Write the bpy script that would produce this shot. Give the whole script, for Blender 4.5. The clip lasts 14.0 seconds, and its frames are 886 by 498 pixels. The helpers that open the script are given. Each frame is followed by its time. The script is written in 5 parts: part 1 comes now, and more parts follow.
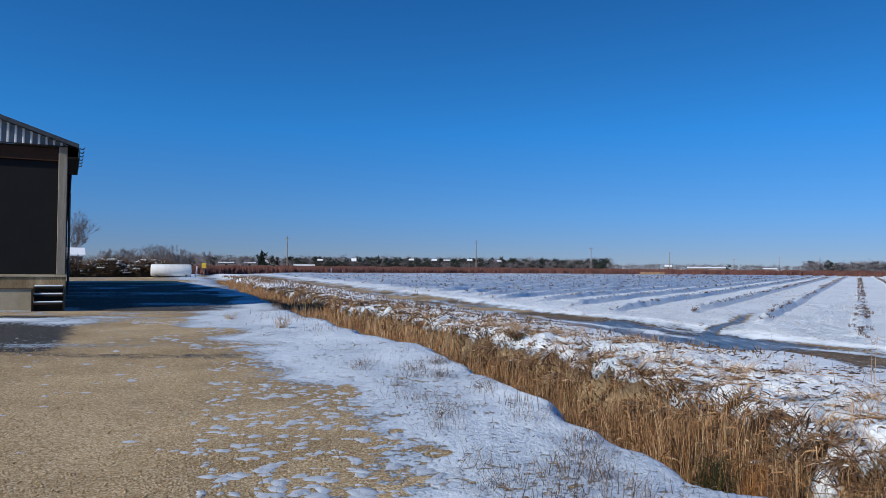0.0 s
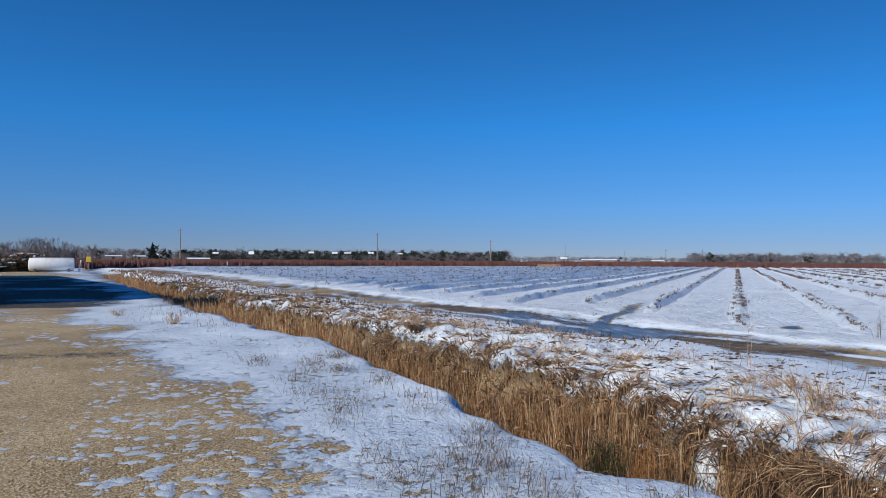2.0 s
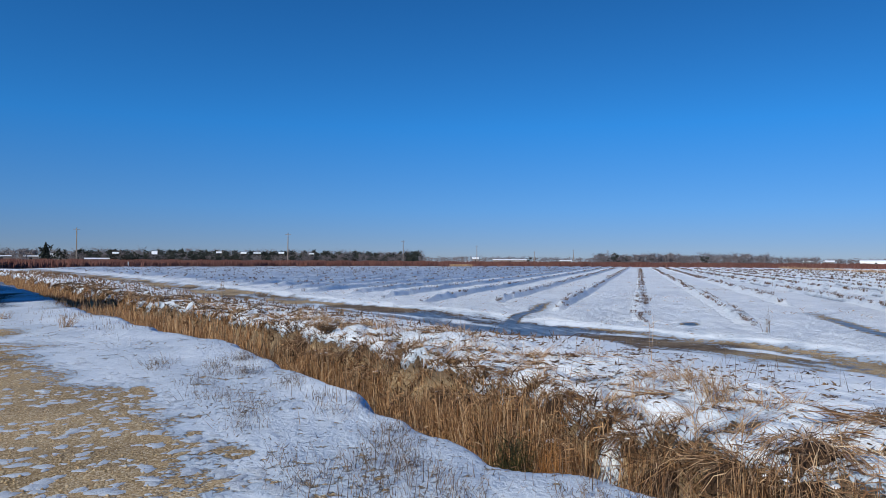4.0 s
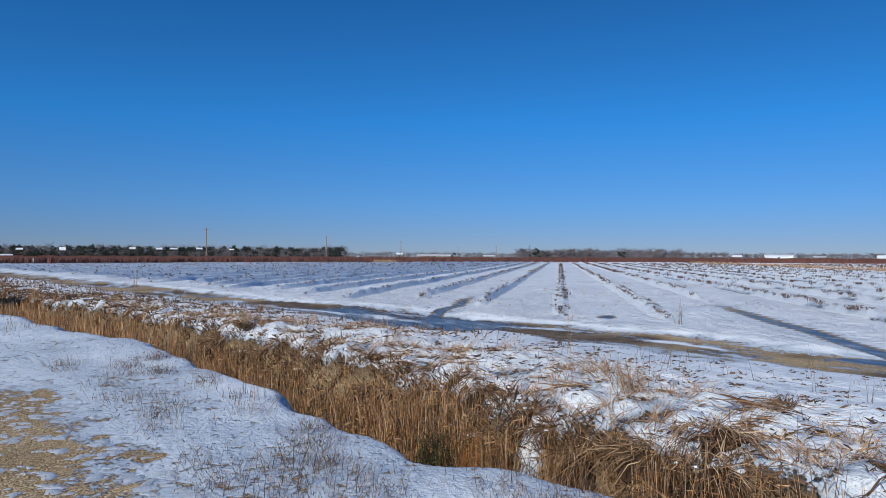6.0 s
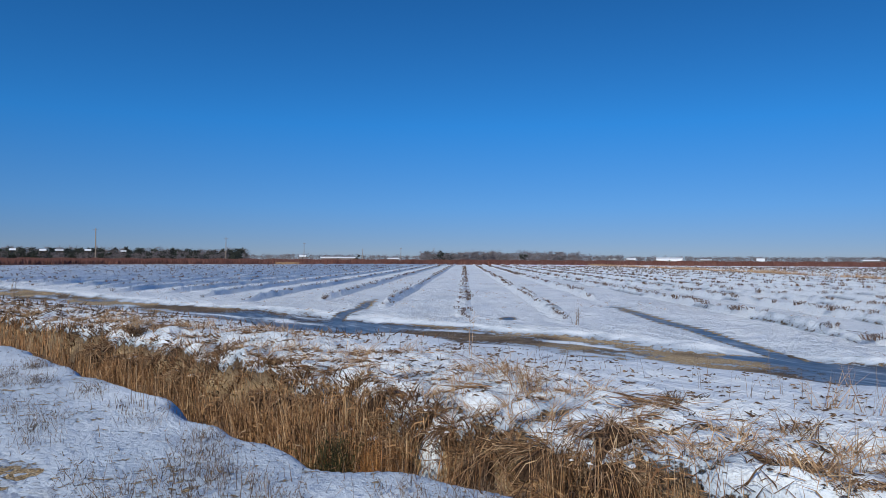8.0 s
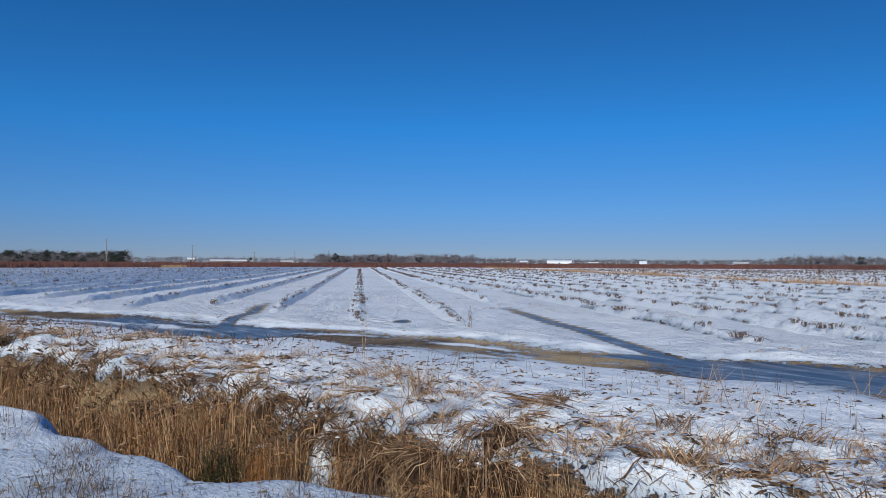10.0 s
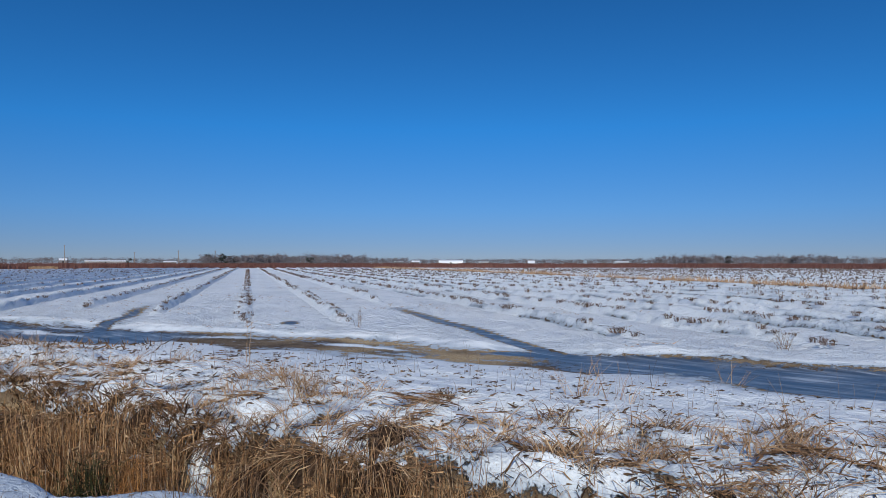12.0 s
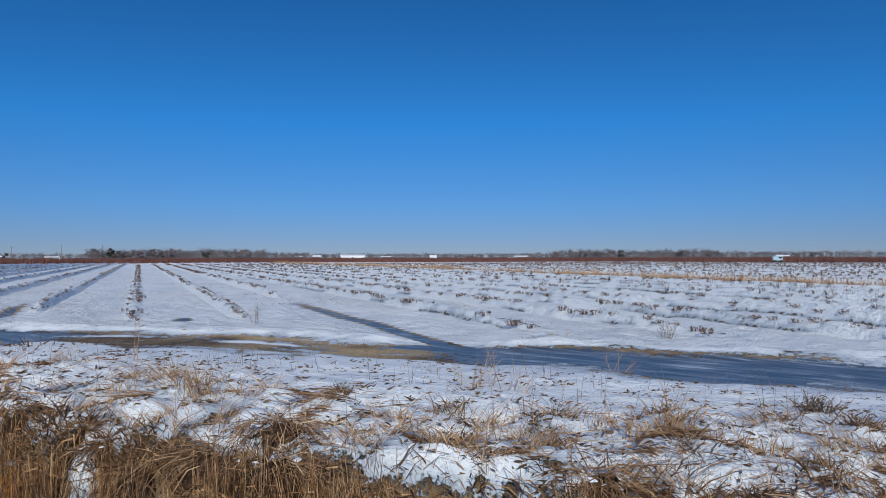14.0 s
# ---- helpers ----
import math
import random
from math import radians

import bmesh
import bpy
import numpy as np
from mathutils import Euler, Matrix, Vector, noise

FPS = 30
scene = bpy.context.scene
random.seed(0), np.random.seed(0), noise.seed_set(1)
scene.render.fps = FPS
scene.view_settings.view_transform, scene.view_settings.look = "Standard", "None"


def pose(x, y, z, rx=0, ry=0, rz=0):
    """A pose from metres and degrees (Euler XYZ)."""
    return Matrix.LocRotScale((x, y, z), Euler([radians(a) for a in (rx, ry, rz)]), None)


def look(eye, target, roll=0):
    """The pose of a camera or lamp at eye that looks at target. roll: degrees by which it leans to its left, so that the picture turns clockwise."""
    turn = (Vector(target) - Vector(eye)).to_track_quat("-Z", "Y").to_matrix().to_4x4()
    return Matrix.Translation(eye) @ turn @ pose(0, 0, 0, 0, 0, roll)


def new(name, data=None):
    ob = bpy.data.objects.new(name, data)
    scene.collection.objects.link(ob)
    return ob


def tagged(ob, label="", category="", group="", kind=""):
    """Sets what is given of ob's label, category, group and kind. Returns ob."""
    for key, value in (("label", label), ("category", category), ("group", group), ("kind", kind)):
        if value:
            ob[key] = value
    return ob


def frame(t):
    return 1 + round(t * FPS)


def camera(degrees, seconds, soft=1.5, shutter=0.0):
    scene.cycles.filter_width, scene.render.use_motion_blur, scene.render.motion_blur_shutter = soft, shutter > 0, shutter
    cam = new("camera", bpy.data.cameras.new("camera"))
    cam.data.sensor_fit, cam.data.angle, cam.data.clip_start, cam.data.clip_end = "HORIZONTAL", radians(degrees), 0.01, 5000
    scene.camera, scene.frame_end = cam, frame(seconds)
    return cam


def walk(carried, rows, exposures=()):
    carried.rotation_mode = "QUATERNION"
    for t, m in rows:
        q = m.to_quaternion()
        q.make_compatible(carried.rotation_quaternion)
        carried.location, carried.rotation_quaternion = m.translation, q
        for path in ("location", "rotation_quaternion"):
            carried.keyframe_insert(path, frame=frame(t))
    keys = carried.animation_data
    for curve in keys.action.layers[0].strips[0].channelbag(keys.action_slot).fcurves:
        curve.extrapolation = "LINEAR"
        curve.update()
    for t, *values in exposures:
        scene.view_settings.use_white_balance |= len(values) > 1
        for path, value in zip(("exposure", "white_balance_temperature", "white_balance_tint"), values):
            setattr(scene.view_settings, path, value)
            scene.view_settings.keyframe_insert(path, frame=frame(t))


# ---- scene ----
# Snowed-in farm field beside a reed-filled ditch: camera, light, materials, ground, things.
cam = camera(62.7, 14.0, soft=0.85)
EYE_ROWS = [
    (0.0, 0.000, 0.000, 1.600, -0.00, 1.38, -0.52),
    (0.5, 0.000, 0.002, 1.603, -1.60, 1.21, -0.47),
    (1.0, 0.008, 0.013, 1.604, -3.52, 1.06, -0.35),
    (1.5, 0.013, 0.036, 1.597, -5.64, 0.96, -0.39),
    (2.0, 0.024, 0.050, 1.600, -7.77, 0.87, -0.35),
    (2.5, 0.034, 0.061, 1.596, -9.67, 0.90, -0.33),
    (3.0, 0.044, 0.073, 1.591, -11.46, 0.94, -0.32),
    (5.5, 0.092, 0.128, 1.577, -19.03, 0.69, -0.24),
    (6.0, 0.103, 0.132, 1.578, -20.61, 0.59, -0.19),
    (6.5, 0.117, 0.138, 1.580, -22.37, 0.60, -0.26),
    (7.0, 0.126, 0.143, 1.580, -24.39, 0.74, -0.24),
    (7.5, 0.140, 0.149, 1.576, -26.22, 0.81, -0.28),
    (8.0, 0.147, 0.152, 1.577, -28.11, 0.81, -0.29),
    (10.5, 0.184, 0.115, 1.585, -38.19, 1.12, -0.22),
    (11.0, 0.196, 0.109, 1.582, -40.07, 1.12, -0.16),
    (11.5, 0.215, 0.094, 1.581, -42.49, 1.06, -0.06),
    (12.0, 0.225, 0.086, 1.583, -44.77, 1.08, -0.04),
    (12.5, 0.225, 0.069, 1.590, -46.84, 1.19, -0.06),
    (13.0, 0.219, 0.049, 1.589, -48.74, 1.16, 0.01),
    (13.5, 0.230, 0.036, 1.588, -50.54, 0.91, 0.11),
    (14.0, 0.236, 0.023, 1.582, -52.46, 0.64, 0.10),
]
walk(cam, [(t, pose(x, y, z, 90 + pitch, roll, yaw)) for t, x, y, z, yaw, pitch, roll in EYE_ROWS], exposures=[(0.0, 0.2), (3.0, 0.17), (6.5, 0.05), (11.0, -0.06), (14.0, -0.09)])

# ---- light ----
SUN_AZ, SUN_EL = 230.0, 30.0  # degrees clockwise from +y, degrees up
sa, se = radians(SUN_AZ), radians(SUN_EL)
to_sun = Vector((math.sin(sa) * math.cos(se), math.cos(sa) * math.cos(se), math.sin(se)))
world = bpy.data.worlds.new("winter_sky")
scene.world = world
world.use_nodes = True
wn = world.node_tree.nodes
sky = wn.new("ShaderNodeTexSky")
sky.sky_type = "NISHITA"
sky.sun_disc = False
sky.sun_elevation, sky.sun_rotation = se, sa
sky.altitude, sky.air_density, sky.dust_density, sky.ozone_density = 0, 1.0, 0.4, 3.0
wn["Background"].inputs[1].default_value = 0.1
wl = world.node_tree.links
# the haze band of the model sits low; lift the look-up so that the clear winter blue reaches the horizon
at_dir = wn.new("ShaderNodeTexCoord")
lift = wn.new("ShaderNodeVectorMath")
lift.operation = "MULTIPLY_ADD"
lift.inputs[1].default_value, lift.inputs[2].default_value = (1.0, 1.0, 1.6), (0, 0, 0.1)
unit_dir = wn.new("ShaderNodeVectorMath")
unit_dir.operation = "NORMALIZE"
# clear-air colour by height above the horizon: pale haze low down, deep blue above
rise = wn.new("ShaderNodeSeparateXYZ")
air = wn.new("ShaderNodeValToRGB")
stops = air.color_ramp.elements
stops.new(0.08), stops.new(0.2)
for e, (at, colour) in zip(stops, ((0.0, (0.33, 0.285, 0.3)), (0.07, (0.225, 0.385, 0.53)), (0.18, (0.105, 0.46, 0.74)), (0.42, (0.07, 0.335, 0.59)))):
    e.position, e.color = at, (*colour, 1)
tint = wn.new("ShaderNodeMix")
tint.data_type, tint.blend_type = "RGBA", "MULTIPLY"
tint.inputs[0].default_value = 1.0
gain = wn.new("ShaderNodeVectorMath")
gain.operation = "SCALE"
gain.inputs[3].default_value = 2.0
wl.new(at_dir.outputs["Generated"], lift.inputs[0])
wl.new(at_dir.outputs["Generated"], rise.inputs[0])
wl.new(rise.outputs[2], air.inputs[0])
wl.new(lift.outputs[0], unit_dir.inputs[0])
wl.new(unit_dir.outputs[0], sky.inputs[0])
wl.new(sky.outputs[0], tint.inputs[6])
wl.new(air.outputs[0], tint.inputs[7])
wl.new(tint.outputs[2], gain.inputs[0])
wl.new(gain.outputs[0], wn["Background"].inputs[0])
sun_data = bpy.data.lights.new("sun", "SUN")
sun_data.energy, sun_data.angle, sun_data.color = 3.65, radians(0.53), (1.0, 0.93, 0.8)
sun = new("sun", sun_data)
sun.matrix_world = look((0, 0, 60), Vector((0, 0, 60)) - to_sun)


# ---- materials ----
def nodes_of(name):
    m = bpy.data.materials.new(name)
    m.use_nodes = True
    nt = m.node_tree
    return m, nt, nt.nodes["Principled BSDF"]


def nd(nt, kind, **inputs):
    n = nt.nodes.new(kind)
    for key, value in inputs.items():
        n.inputs[key.replace("_", " ")].default_value = value
    return n


def noise_tex(nt, scale, detail=4.0, rough=0.55, vec=None):
    n = nd(nt, "ShaderNodeTexNoise", Scale=scale, Detail=detail, Roughness=rough)
    if vec is not None:
        nt.links.new(vec, n.inputs["Vector"])
    return n.outputs["Fac"]


def ramp(nt, fac, *stops):
    r = nt.nodes.new("ShaderNodeValToRGB")
    el = r.color_ramp.elements
    while len(el) < len(stops):
        el.new(0.5)
    for e, (pos, col) in zip(el, stops):
        e.position, e.color = pos, (*col, 1)
    nt.links.new(fac, r.inputs[0])
    return r.outputs[0]


def math_node(nt, op, a, b=None, c=None, clamp=False):
    m = nt.nodes.new("ShaderNodeMath")
    m.operation, m.use_clamp = op, clamp
    for i, v in enumerate((a, b, c)):
        if v is None:
            continue
        if isinstance(v, (int, float)):
            m.inputs[i].default_value = v
        else:
            nt.links.new(v, m.inputs[i])
    return m.outputs[0]


def step_node(nt, v, lo, hi):
    m = nt.nodes.new("ShaderNodeMapRange")
    m.interpolation_type = "SMOOTHSTEP"
    nt.links.new(v, m.inputs[0])
    m.inputs[1].default_value, m.inputs[2].default_value = lo, hi
    return m.outputs[0]


def mixc(nt, fac, a, b):
    m = nt.nodes.new("ShaderNodeMix")
    m.data_type = "RGBA"
    for sock, v in ((m.inputs[0], fac), (m.inputs[6], a), (m.inputs[7], b)):
        if isinstance(v, tuple):
            sock.default_value = (*v, 1)
        elif isinstance(v, (int, float)):
            sock.default_value = v
        else:
            nt.links.new(v, sock)
    return m.outputs[2]


def mixf(nt, fac, a, b):
    m = nt.nodes.new("ShaderNodeMix")
    for sock, v in ((m.inputs[0], fac), (m.inputs[2], a), (m.inputs[3], b)):
        if isinstance(v, (int, float)):
            sock.default_value = v
        else:
            nt.links.new(v, sock)
    return m.outputs[0]


def bump(nt, bsdf, height, strength, dist):
    b = nd(nt, "ShaderNodeBump", Strength=strength, Distance=dist)
    nt.links.new(height, b.inputs["Height"])
    nt.links.new(b.outputs[0], bsdf.inputs["Normal"])
    return b


def coords(nt, which="Object"):
    return nt.nodes.new("ShaderNodeTexCoord").outputs[which]


def simple(name, stops, rough=0.8, scale=4.0, fine=30.0, bump_d=0.01, metal=0.0, island=0.0, object_random=0.0, stretch=None, spec=0.3):
    """Two-scale noise colour with relief; island or object_random: share of the tone taken from each piece."""
    m, nt, b = nodes_of(name)
    vec = coords(nt)
    if stretch:
        mp = nt.nodes.new("ShaderNodeMapping")
        mp.inputs["Scale"].default_value = stretch
        nt.links.new(vec, mp.inputs[0])
        vec = mp.outputs[0]
    a = noise_tex(nt, scale, 5, 0.6, vec)
    f = noise_tex(nt, fine, 4, 0.6, vec)
    v = math_node(nt, "ADD", math_node(nt, "MULTIPLY", a, 0.6), math_node(nt, "MULTIPLY", f, 0.4))
    if island:
        g = nt.nodes.new("ShaderNodeNewGeometry").outputs["Random Per Island"]
        v = mixf(nt, island, v, g)
    if object_random:
        g = nt.nodes.new("ShaderNodeObjectInfo").outputs["Random"]
        v = mixf(nt, object_random, v, g)
    nt.links.new(ramp(nt, v, *stops), b.inputs["Base Color"])
    b.inputs["Roughness"].default_value, b.inputs["Metallic"].default_value = rough, metal
    b.inputs["Specular IOR Level"].default_value = spec
    if bump_d:
        bump(nt, b, f, 0.6, bump_d)
    return m


def ground_material():
    m, nt, b = nodes_of("ground_cover")
    vec = coords(nt)

    def att(name):
        a = nt.nodes.new("ShaderNodeAttribute")
        a.attribute_name = name
        return a.outputs["Fac"]

    big, mid, fine = noise_tex(nt, 0.35, 5, 0.6, vec), noise_tex(nt, 3.0, 6, 0.65, vec), noise_tex(nt, 24.0, 5, 0.6, vec)
    # snow cover: attribute plus broken edges
    patch = noise_tex(nt, 8.0, 5, 0.6, vec)
    wob = math_node(nt, "ADD", math_node(nt, "MULTIPLY", math_node(nt, "SUBTRACT", mid, 0.5), 0.7), math_node(nt, "MULTIPLY", math_node(nt, "SUBTRACT", fine, 0.5), 0.7))
    wob = math_node(nt, "ADD", wob, math_node(nt, "MULTIPLY", math_node(nt, "SUBTRACT", patch, 0.5), 1.4))
    snow = step_node(nt, math_node(nt, "ADD", att("snow"), wob), 0.44, 0.58)
    # gravel stones
    vor = nd(nt, "ShaderNodeTexVoronoi", Scale=62.0)
    nt.links.new(vec, vor.inputs["Vector"])
    sep = nt.nodes.new("ShaderNodeSeparateColor")
    nt.links.new(vor.outputs["Color"], sep.inputs[0])
    stone = ramp(nt, sep.outputs[0], (0.0, (0.27, 0.185, 0.1)), (0.35, (0.43, 0.305, 0.16)), (0.7, (0.54, 0.4, 0.225)), (1.0, (0.68, 0.58, 0.42)))
    stain = ramp(nt, big, (0.35, (0.62, 0.6, 0.56)), (0.6, (1.0, 1.0, 1.0)))
    mul = nt.nodes.new("ShaderNodeMix")
    mul.data_type, mul.blend_type = "RGBA", "MULTIPLY"
    mul.inputs[0].default_value = 1.0
    nt.links.new(stone, mul.inputs[6])
    nt.links.new(stain, mul.inputs[7])
    # dark grey gravel; the same tone paints the shed's shade on the yard
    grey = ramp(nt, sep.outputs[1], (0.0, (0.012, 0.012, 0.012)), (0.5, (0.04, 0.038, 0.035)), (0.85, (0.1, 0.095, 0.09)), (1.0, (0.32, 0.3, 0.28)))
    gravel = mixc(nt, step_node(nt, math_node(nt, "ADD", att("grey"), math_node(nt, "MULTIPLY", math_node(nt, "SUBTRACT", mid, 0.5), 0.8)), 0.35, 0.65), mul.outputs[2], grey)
    soil = ramp(nt, math_node(nt, "ADD", math_node(nt, "MULTIPLY", mid, 0.6), math_node(nt, "MULTIPLY", fine, 0.4)), (0.3, (0.045, 0.032, 0.021)), (0.5, (0.14, 0.1, 0.064)), (0.72, (0.31, 0.24, 0.165)))
    earth = mixc(nt, step_node(nt, att("soil"), 0.3, 0.7), gravel, soil)
    # ice sheets on the track
    ice = step_node(nt, math_node(nt, "ADD", att("ice"), math_node(nt, "MULTIPLY", wob, 0.9)), 0.46, 0.56)
    long_vec = nt.nodes.new("ShaderNodeMapping")
    long_vec.inputs["Scale"].default_value = (1.0, 0.16, 1.0)
    nt.links.new(vec, long_vec.inputs[0])
    ice_col = ramp(nt, noise_tex(nt, 6.0, 5, 0.6, long_vec.outputs[0]), (0.3, (0.035, 0.045, 0.06)), (0.46, (0.08, 0.1, 0.125)), (0.58, (0.17, 0.195, 0.225)), (0.68, (0.42, 0.46, 0.5)))
    snow_col = ramp(nt, math_node(nt, "ADD", math_node(nt, "MULTIPLY", big, 0.5), math_node(nt, "MULTIPLY", mid, 0.5)), (0.3, (0.72, 0.79, 0.86)), (0.65, (0.85, 0.895, 0.93)))
    depth = step_node(nt, math_node(nt, "ADD", att("snow"), math_node(nt, "MULTIPLY", math_node(nt, "SUBTRACT", patch, 0.5), 0.3)), 0.55, 1.05)
    # thin snow is duller; its blue also paints the verge's weaker sunlight
    snow_col = mixc(nt, depth, (0.42, 0.5, 0.59), snow_col)
    straw = math_node(nt, "MULTIPLY", step_node(nt, math_node(nt, "ADD", fine, math_node(nt, "MULTIPLY", att("stubble"), 0.22)), 0.65, 0.75), 0.6)
    snow_col = mixc(nt, straw, snow_col, (0.26, 0.19, 0.13))
    col = mixc(nt, snow, mixc(nt, ice, earth, ice_col), snow_col)
    nt.links.new(col, b.inputs["Base Color"])
    nosnow = math_node(nt, "SUBTRACT", 1.0, snow)
    nt.links.new(mixf(nt, math_node(nt, "MULTIPLY", ice, nosnow), 0.75, 0.36), b.inputs["Roughness"])
    nt.links.new(mixf(nt, math_node(nt, "MULTIPLY", ice, nosnow), 0.12, 0.36), b.inputs["Specular IOR Level"])
    # relief: stones, snow crust
    h_stone = math_node(nt, "MULTIPLY", vor.outputs["Distance"], -0.1)
    h_earth = mixf(nt, ice, h_stone, 0.0)
    h_snow = math_node(nt, "ADD", math_node(nt, "MULTIPLY", patch, 0.6), math_node(nt, "MULTIPLY", fine, 0.42))
    h_snow = math_node(nt, "ADD", h_snow, math_node(nt, "MULTIPLY", math_node(nt, "MULTIPLY", mid, att("stubble")), 4.0))
    comb = nt.nodes.new("ShaderNodeMapping")
    comb.inputs["Rotation"].default_value = (0, 0, radians(29.8))
    comb.inputs["Scale"].default_value = (1.0, 0.35, 1.0)
    nt.links.new(vec, comb.inputs[0])
    h_snow = math_node(nt, "MULTIPLY", h_snow, math_node(nt, "ADD", math_node(nt, "MULTIPLY", att("ripple"), 0.45), 0.5))
    h_snow = math_node(nt, "ADD", h_snow, math_node(nt, "MULTIPLY", math_node(nt, "MULTIPLY", noise_tex(nt, 3.0, 6, 0.66, comb.outputs[0]), att("ripple")), 2.6))
    bump(nt, b, mixf(nt, snow, h_earth, math_node(nt, "ADD", h_snow, 0.2)), 0.9, 0.08)
    return m


M_GROUND = ground_material()
M_REED = simple("dry_reed", [(0.1, (0.055, 0.026, 0.011)), (0.4, (0.25, 0.122, 0.052)), (0.75, (0.52, 0.315, 0.155)), (1.0, (0.72, 0.56, 0.36))], 0.65, 3, 60, 0, island=0.75)
M_GRASS = simple("dry_grass", [(0.0, (0.1, 0.058, 0.032)), (0.4, (0.34, 0.2, 0.11)), (0.8, (0.57, 0.4, 0.24)), (1.0, (0.72, 0.59, 0.41))], 0.7, 3, 60, 0, island=0.75)
M_STALK = simple("weed_stalk", [(0.0, (0.05, 0.035, 0.028)), (0.5, (0.17, 0.115, 0.075)), (1.0, (0.36, 0.26, 0.17))], 0.8, 3, 60, 0, island=0.8)
# brown leaf; its dark end also paints shade low among the reeds
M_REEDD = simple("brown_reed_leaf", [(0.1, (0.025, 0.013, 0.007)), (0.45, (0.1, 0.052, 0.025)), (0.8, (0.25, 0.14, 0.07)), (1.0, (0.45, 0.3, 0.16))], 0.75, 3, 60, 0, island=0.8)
M_RUSH = simple("dark_green_rush", [(0.1, (0.012, 0.016, 0.006)), (0.6, (0.05, 0.055, 0.02)), (1.0, (0.16, 0.13, 0.05))], 0.75, 3, 60, 0, island=0.8)
M_ORANGE = simple("orange_grass", [(0.1, (0.14, 0.06, 0.02)), (0.6, (0.42, 0.2, 0.07)), (1.0, (0.62, 0.36, 0.15))], 0.75, 3, 60, 0, island=0.8)
M_HOSE = simple("black_hose", [(0.3, (0.01, 0.01, 0.01)), (0.7, (0.03, 0.03, 0.03))], 0.5, 3, 20, 0)
M_LITTER = simple("dark_litter", [(0.0, (0.03, 0.02, 0.015)), (0.5, (0.1, 0.06, 0.035)), (1.0, (0.26, 0.17, 0.09))], 0.85, 3, 60, 0, island=0.8)
# very dark straw tone that paints shade in the gaps of the thatch
M_MATD = simple("gap_shade_straw", [(0.2, (0.016, 0.009, 0.005)), (0.6, (0.06, 0.034, 0.018)), (0.9, (0.13, 0.08, 0.04))], 0.85, 6, 50, 0.02)
M_MAT = simple("brown_mat", [(0.0, (0.03, 0.018, 0.01)), (0.5, (0.16, 0.085, 0.042)), (0.8, (0.32, 0.19, 0.1)), (1.0, (0.56, 0.41, 0.25))], 0.75, 3, 60, 0, island=0.8)
M_PLANT = simple("plant_stub", [(0.0, (0.035, 0.022, 0.017)), (0.5, (0.115, 0.072, 0.05)), (1.0, (0.3, 0.2, 0.14))], 0.8, 3, 60, 0, island=0.8)
M_BARK = simple("bark", [(0.2, (0.06, 0.05, 0.045)), (0.8, (0.19, 0.16, 0.14))], 0.9, 2, 20, 0.02)
# bare twigs paled to grey-mauve: distance haze put into the colour
M_HAZY_TWIG = simple("hazy_bare_twigs", [(0.0, (0.09, 0.082, 0.09)), (1.0, (0.24, 0.21, 0.215))], 0.9, 0.2, 5, 0, island=0.6)
M_RED = simple("red_twigs", [(0.0, (0.11, 0.042, 0.036)), (0.5, (0.17, 0.075, 0.062)), (1.0, (0.24, 0.125, 0.1))], 0.85, 0.05, 1, 0, island=0.7)
M_PINE = simple("pine_needles", [(0.0, (0.011, 0.016, 0.013)), (1.0, (0.045, 0.052, 0.04))], 0.8, 0.3, 3, 0, island=0.6)
M_CONC = simple("concrete", [(0.25, (0.24, 0.18, 0.11)), (0.5, (0.46, 0.38, 0.26)), (0.75, (0.56, 0.49, 0.36))], 0.85, 1.2, 25, 0.006)
M_STAIN = simple("stained_concrete", [(0.3, (0.12, 0.075, 0.035)), (0.5, (0.3, 0.21, 0.11)), (0.68, (0.46, 0.36, 0.22))], 0.85, 2.2, 25, 0.006, stretch=(1.6, 1.6, 0.25))
M_POSTW = simple("grey_timber", [(0.25, (0.16, 0.13, 0.1)), (0.7, (0.4, 0.35, 0.28))], 0.85, 6, 40, 0.006, stretch=(1, 1, 0.08))
M_DARKW = simple("dark_boards", [(0.25, (0.018, 0.014, 0.012)), (0.7, (0.05, 0.035, 0.026))], 0.85, 2, 20, 0.004)
M_PANEL = simple("black_panel", [(0.25, (0.004, 0.004, 0.005)), (0.7, (0.009, 0.0085, 0.0095))], 0.8, 2, 20, 0.003)
M_BROWNW = simple("brown_beam", [(0.25, (0.03, 0.012, 0.006)), (0.7, (0.07, 0.03, 0.014))], 0.8, 2, 20, 0.004)
# one metal in two tones: darkened flats, ribs whitened to paint sun glint
M_METAL = simple("shaded_galvanised_siding", [(0.3, (0.1, 0.105, 0.115)), (0.7, (0.2, 0.21, 0.22))], 0.5, 1.5, 12, 0.002, metal=0.3)
M_GLINT_RIB = simple("glint_rib", [(0.3, (0.6, 0.62, 0.64)), (0.7, (0.8, 0.81, 0.82))], 0.4, 1.5, 12, 0.002, metal=0.2)
M_ROOF = simple("dark_roof_metal", [(0.3, (0.05, 0.055, 0.06)), (0.7, (0.1, 0.105, 0.11))], 0.5, 1.5, 12, 0.002, metal=0.4)
M_TANK = simple("white_tank_paint", [(0.3, (0.55, 0.56, 0.56)), (0.5, (0.74, 0.75, 0.75)), (0.8, (0.8, 0.81, 0.81))], 0.4, 0.8, 8, 0.002)
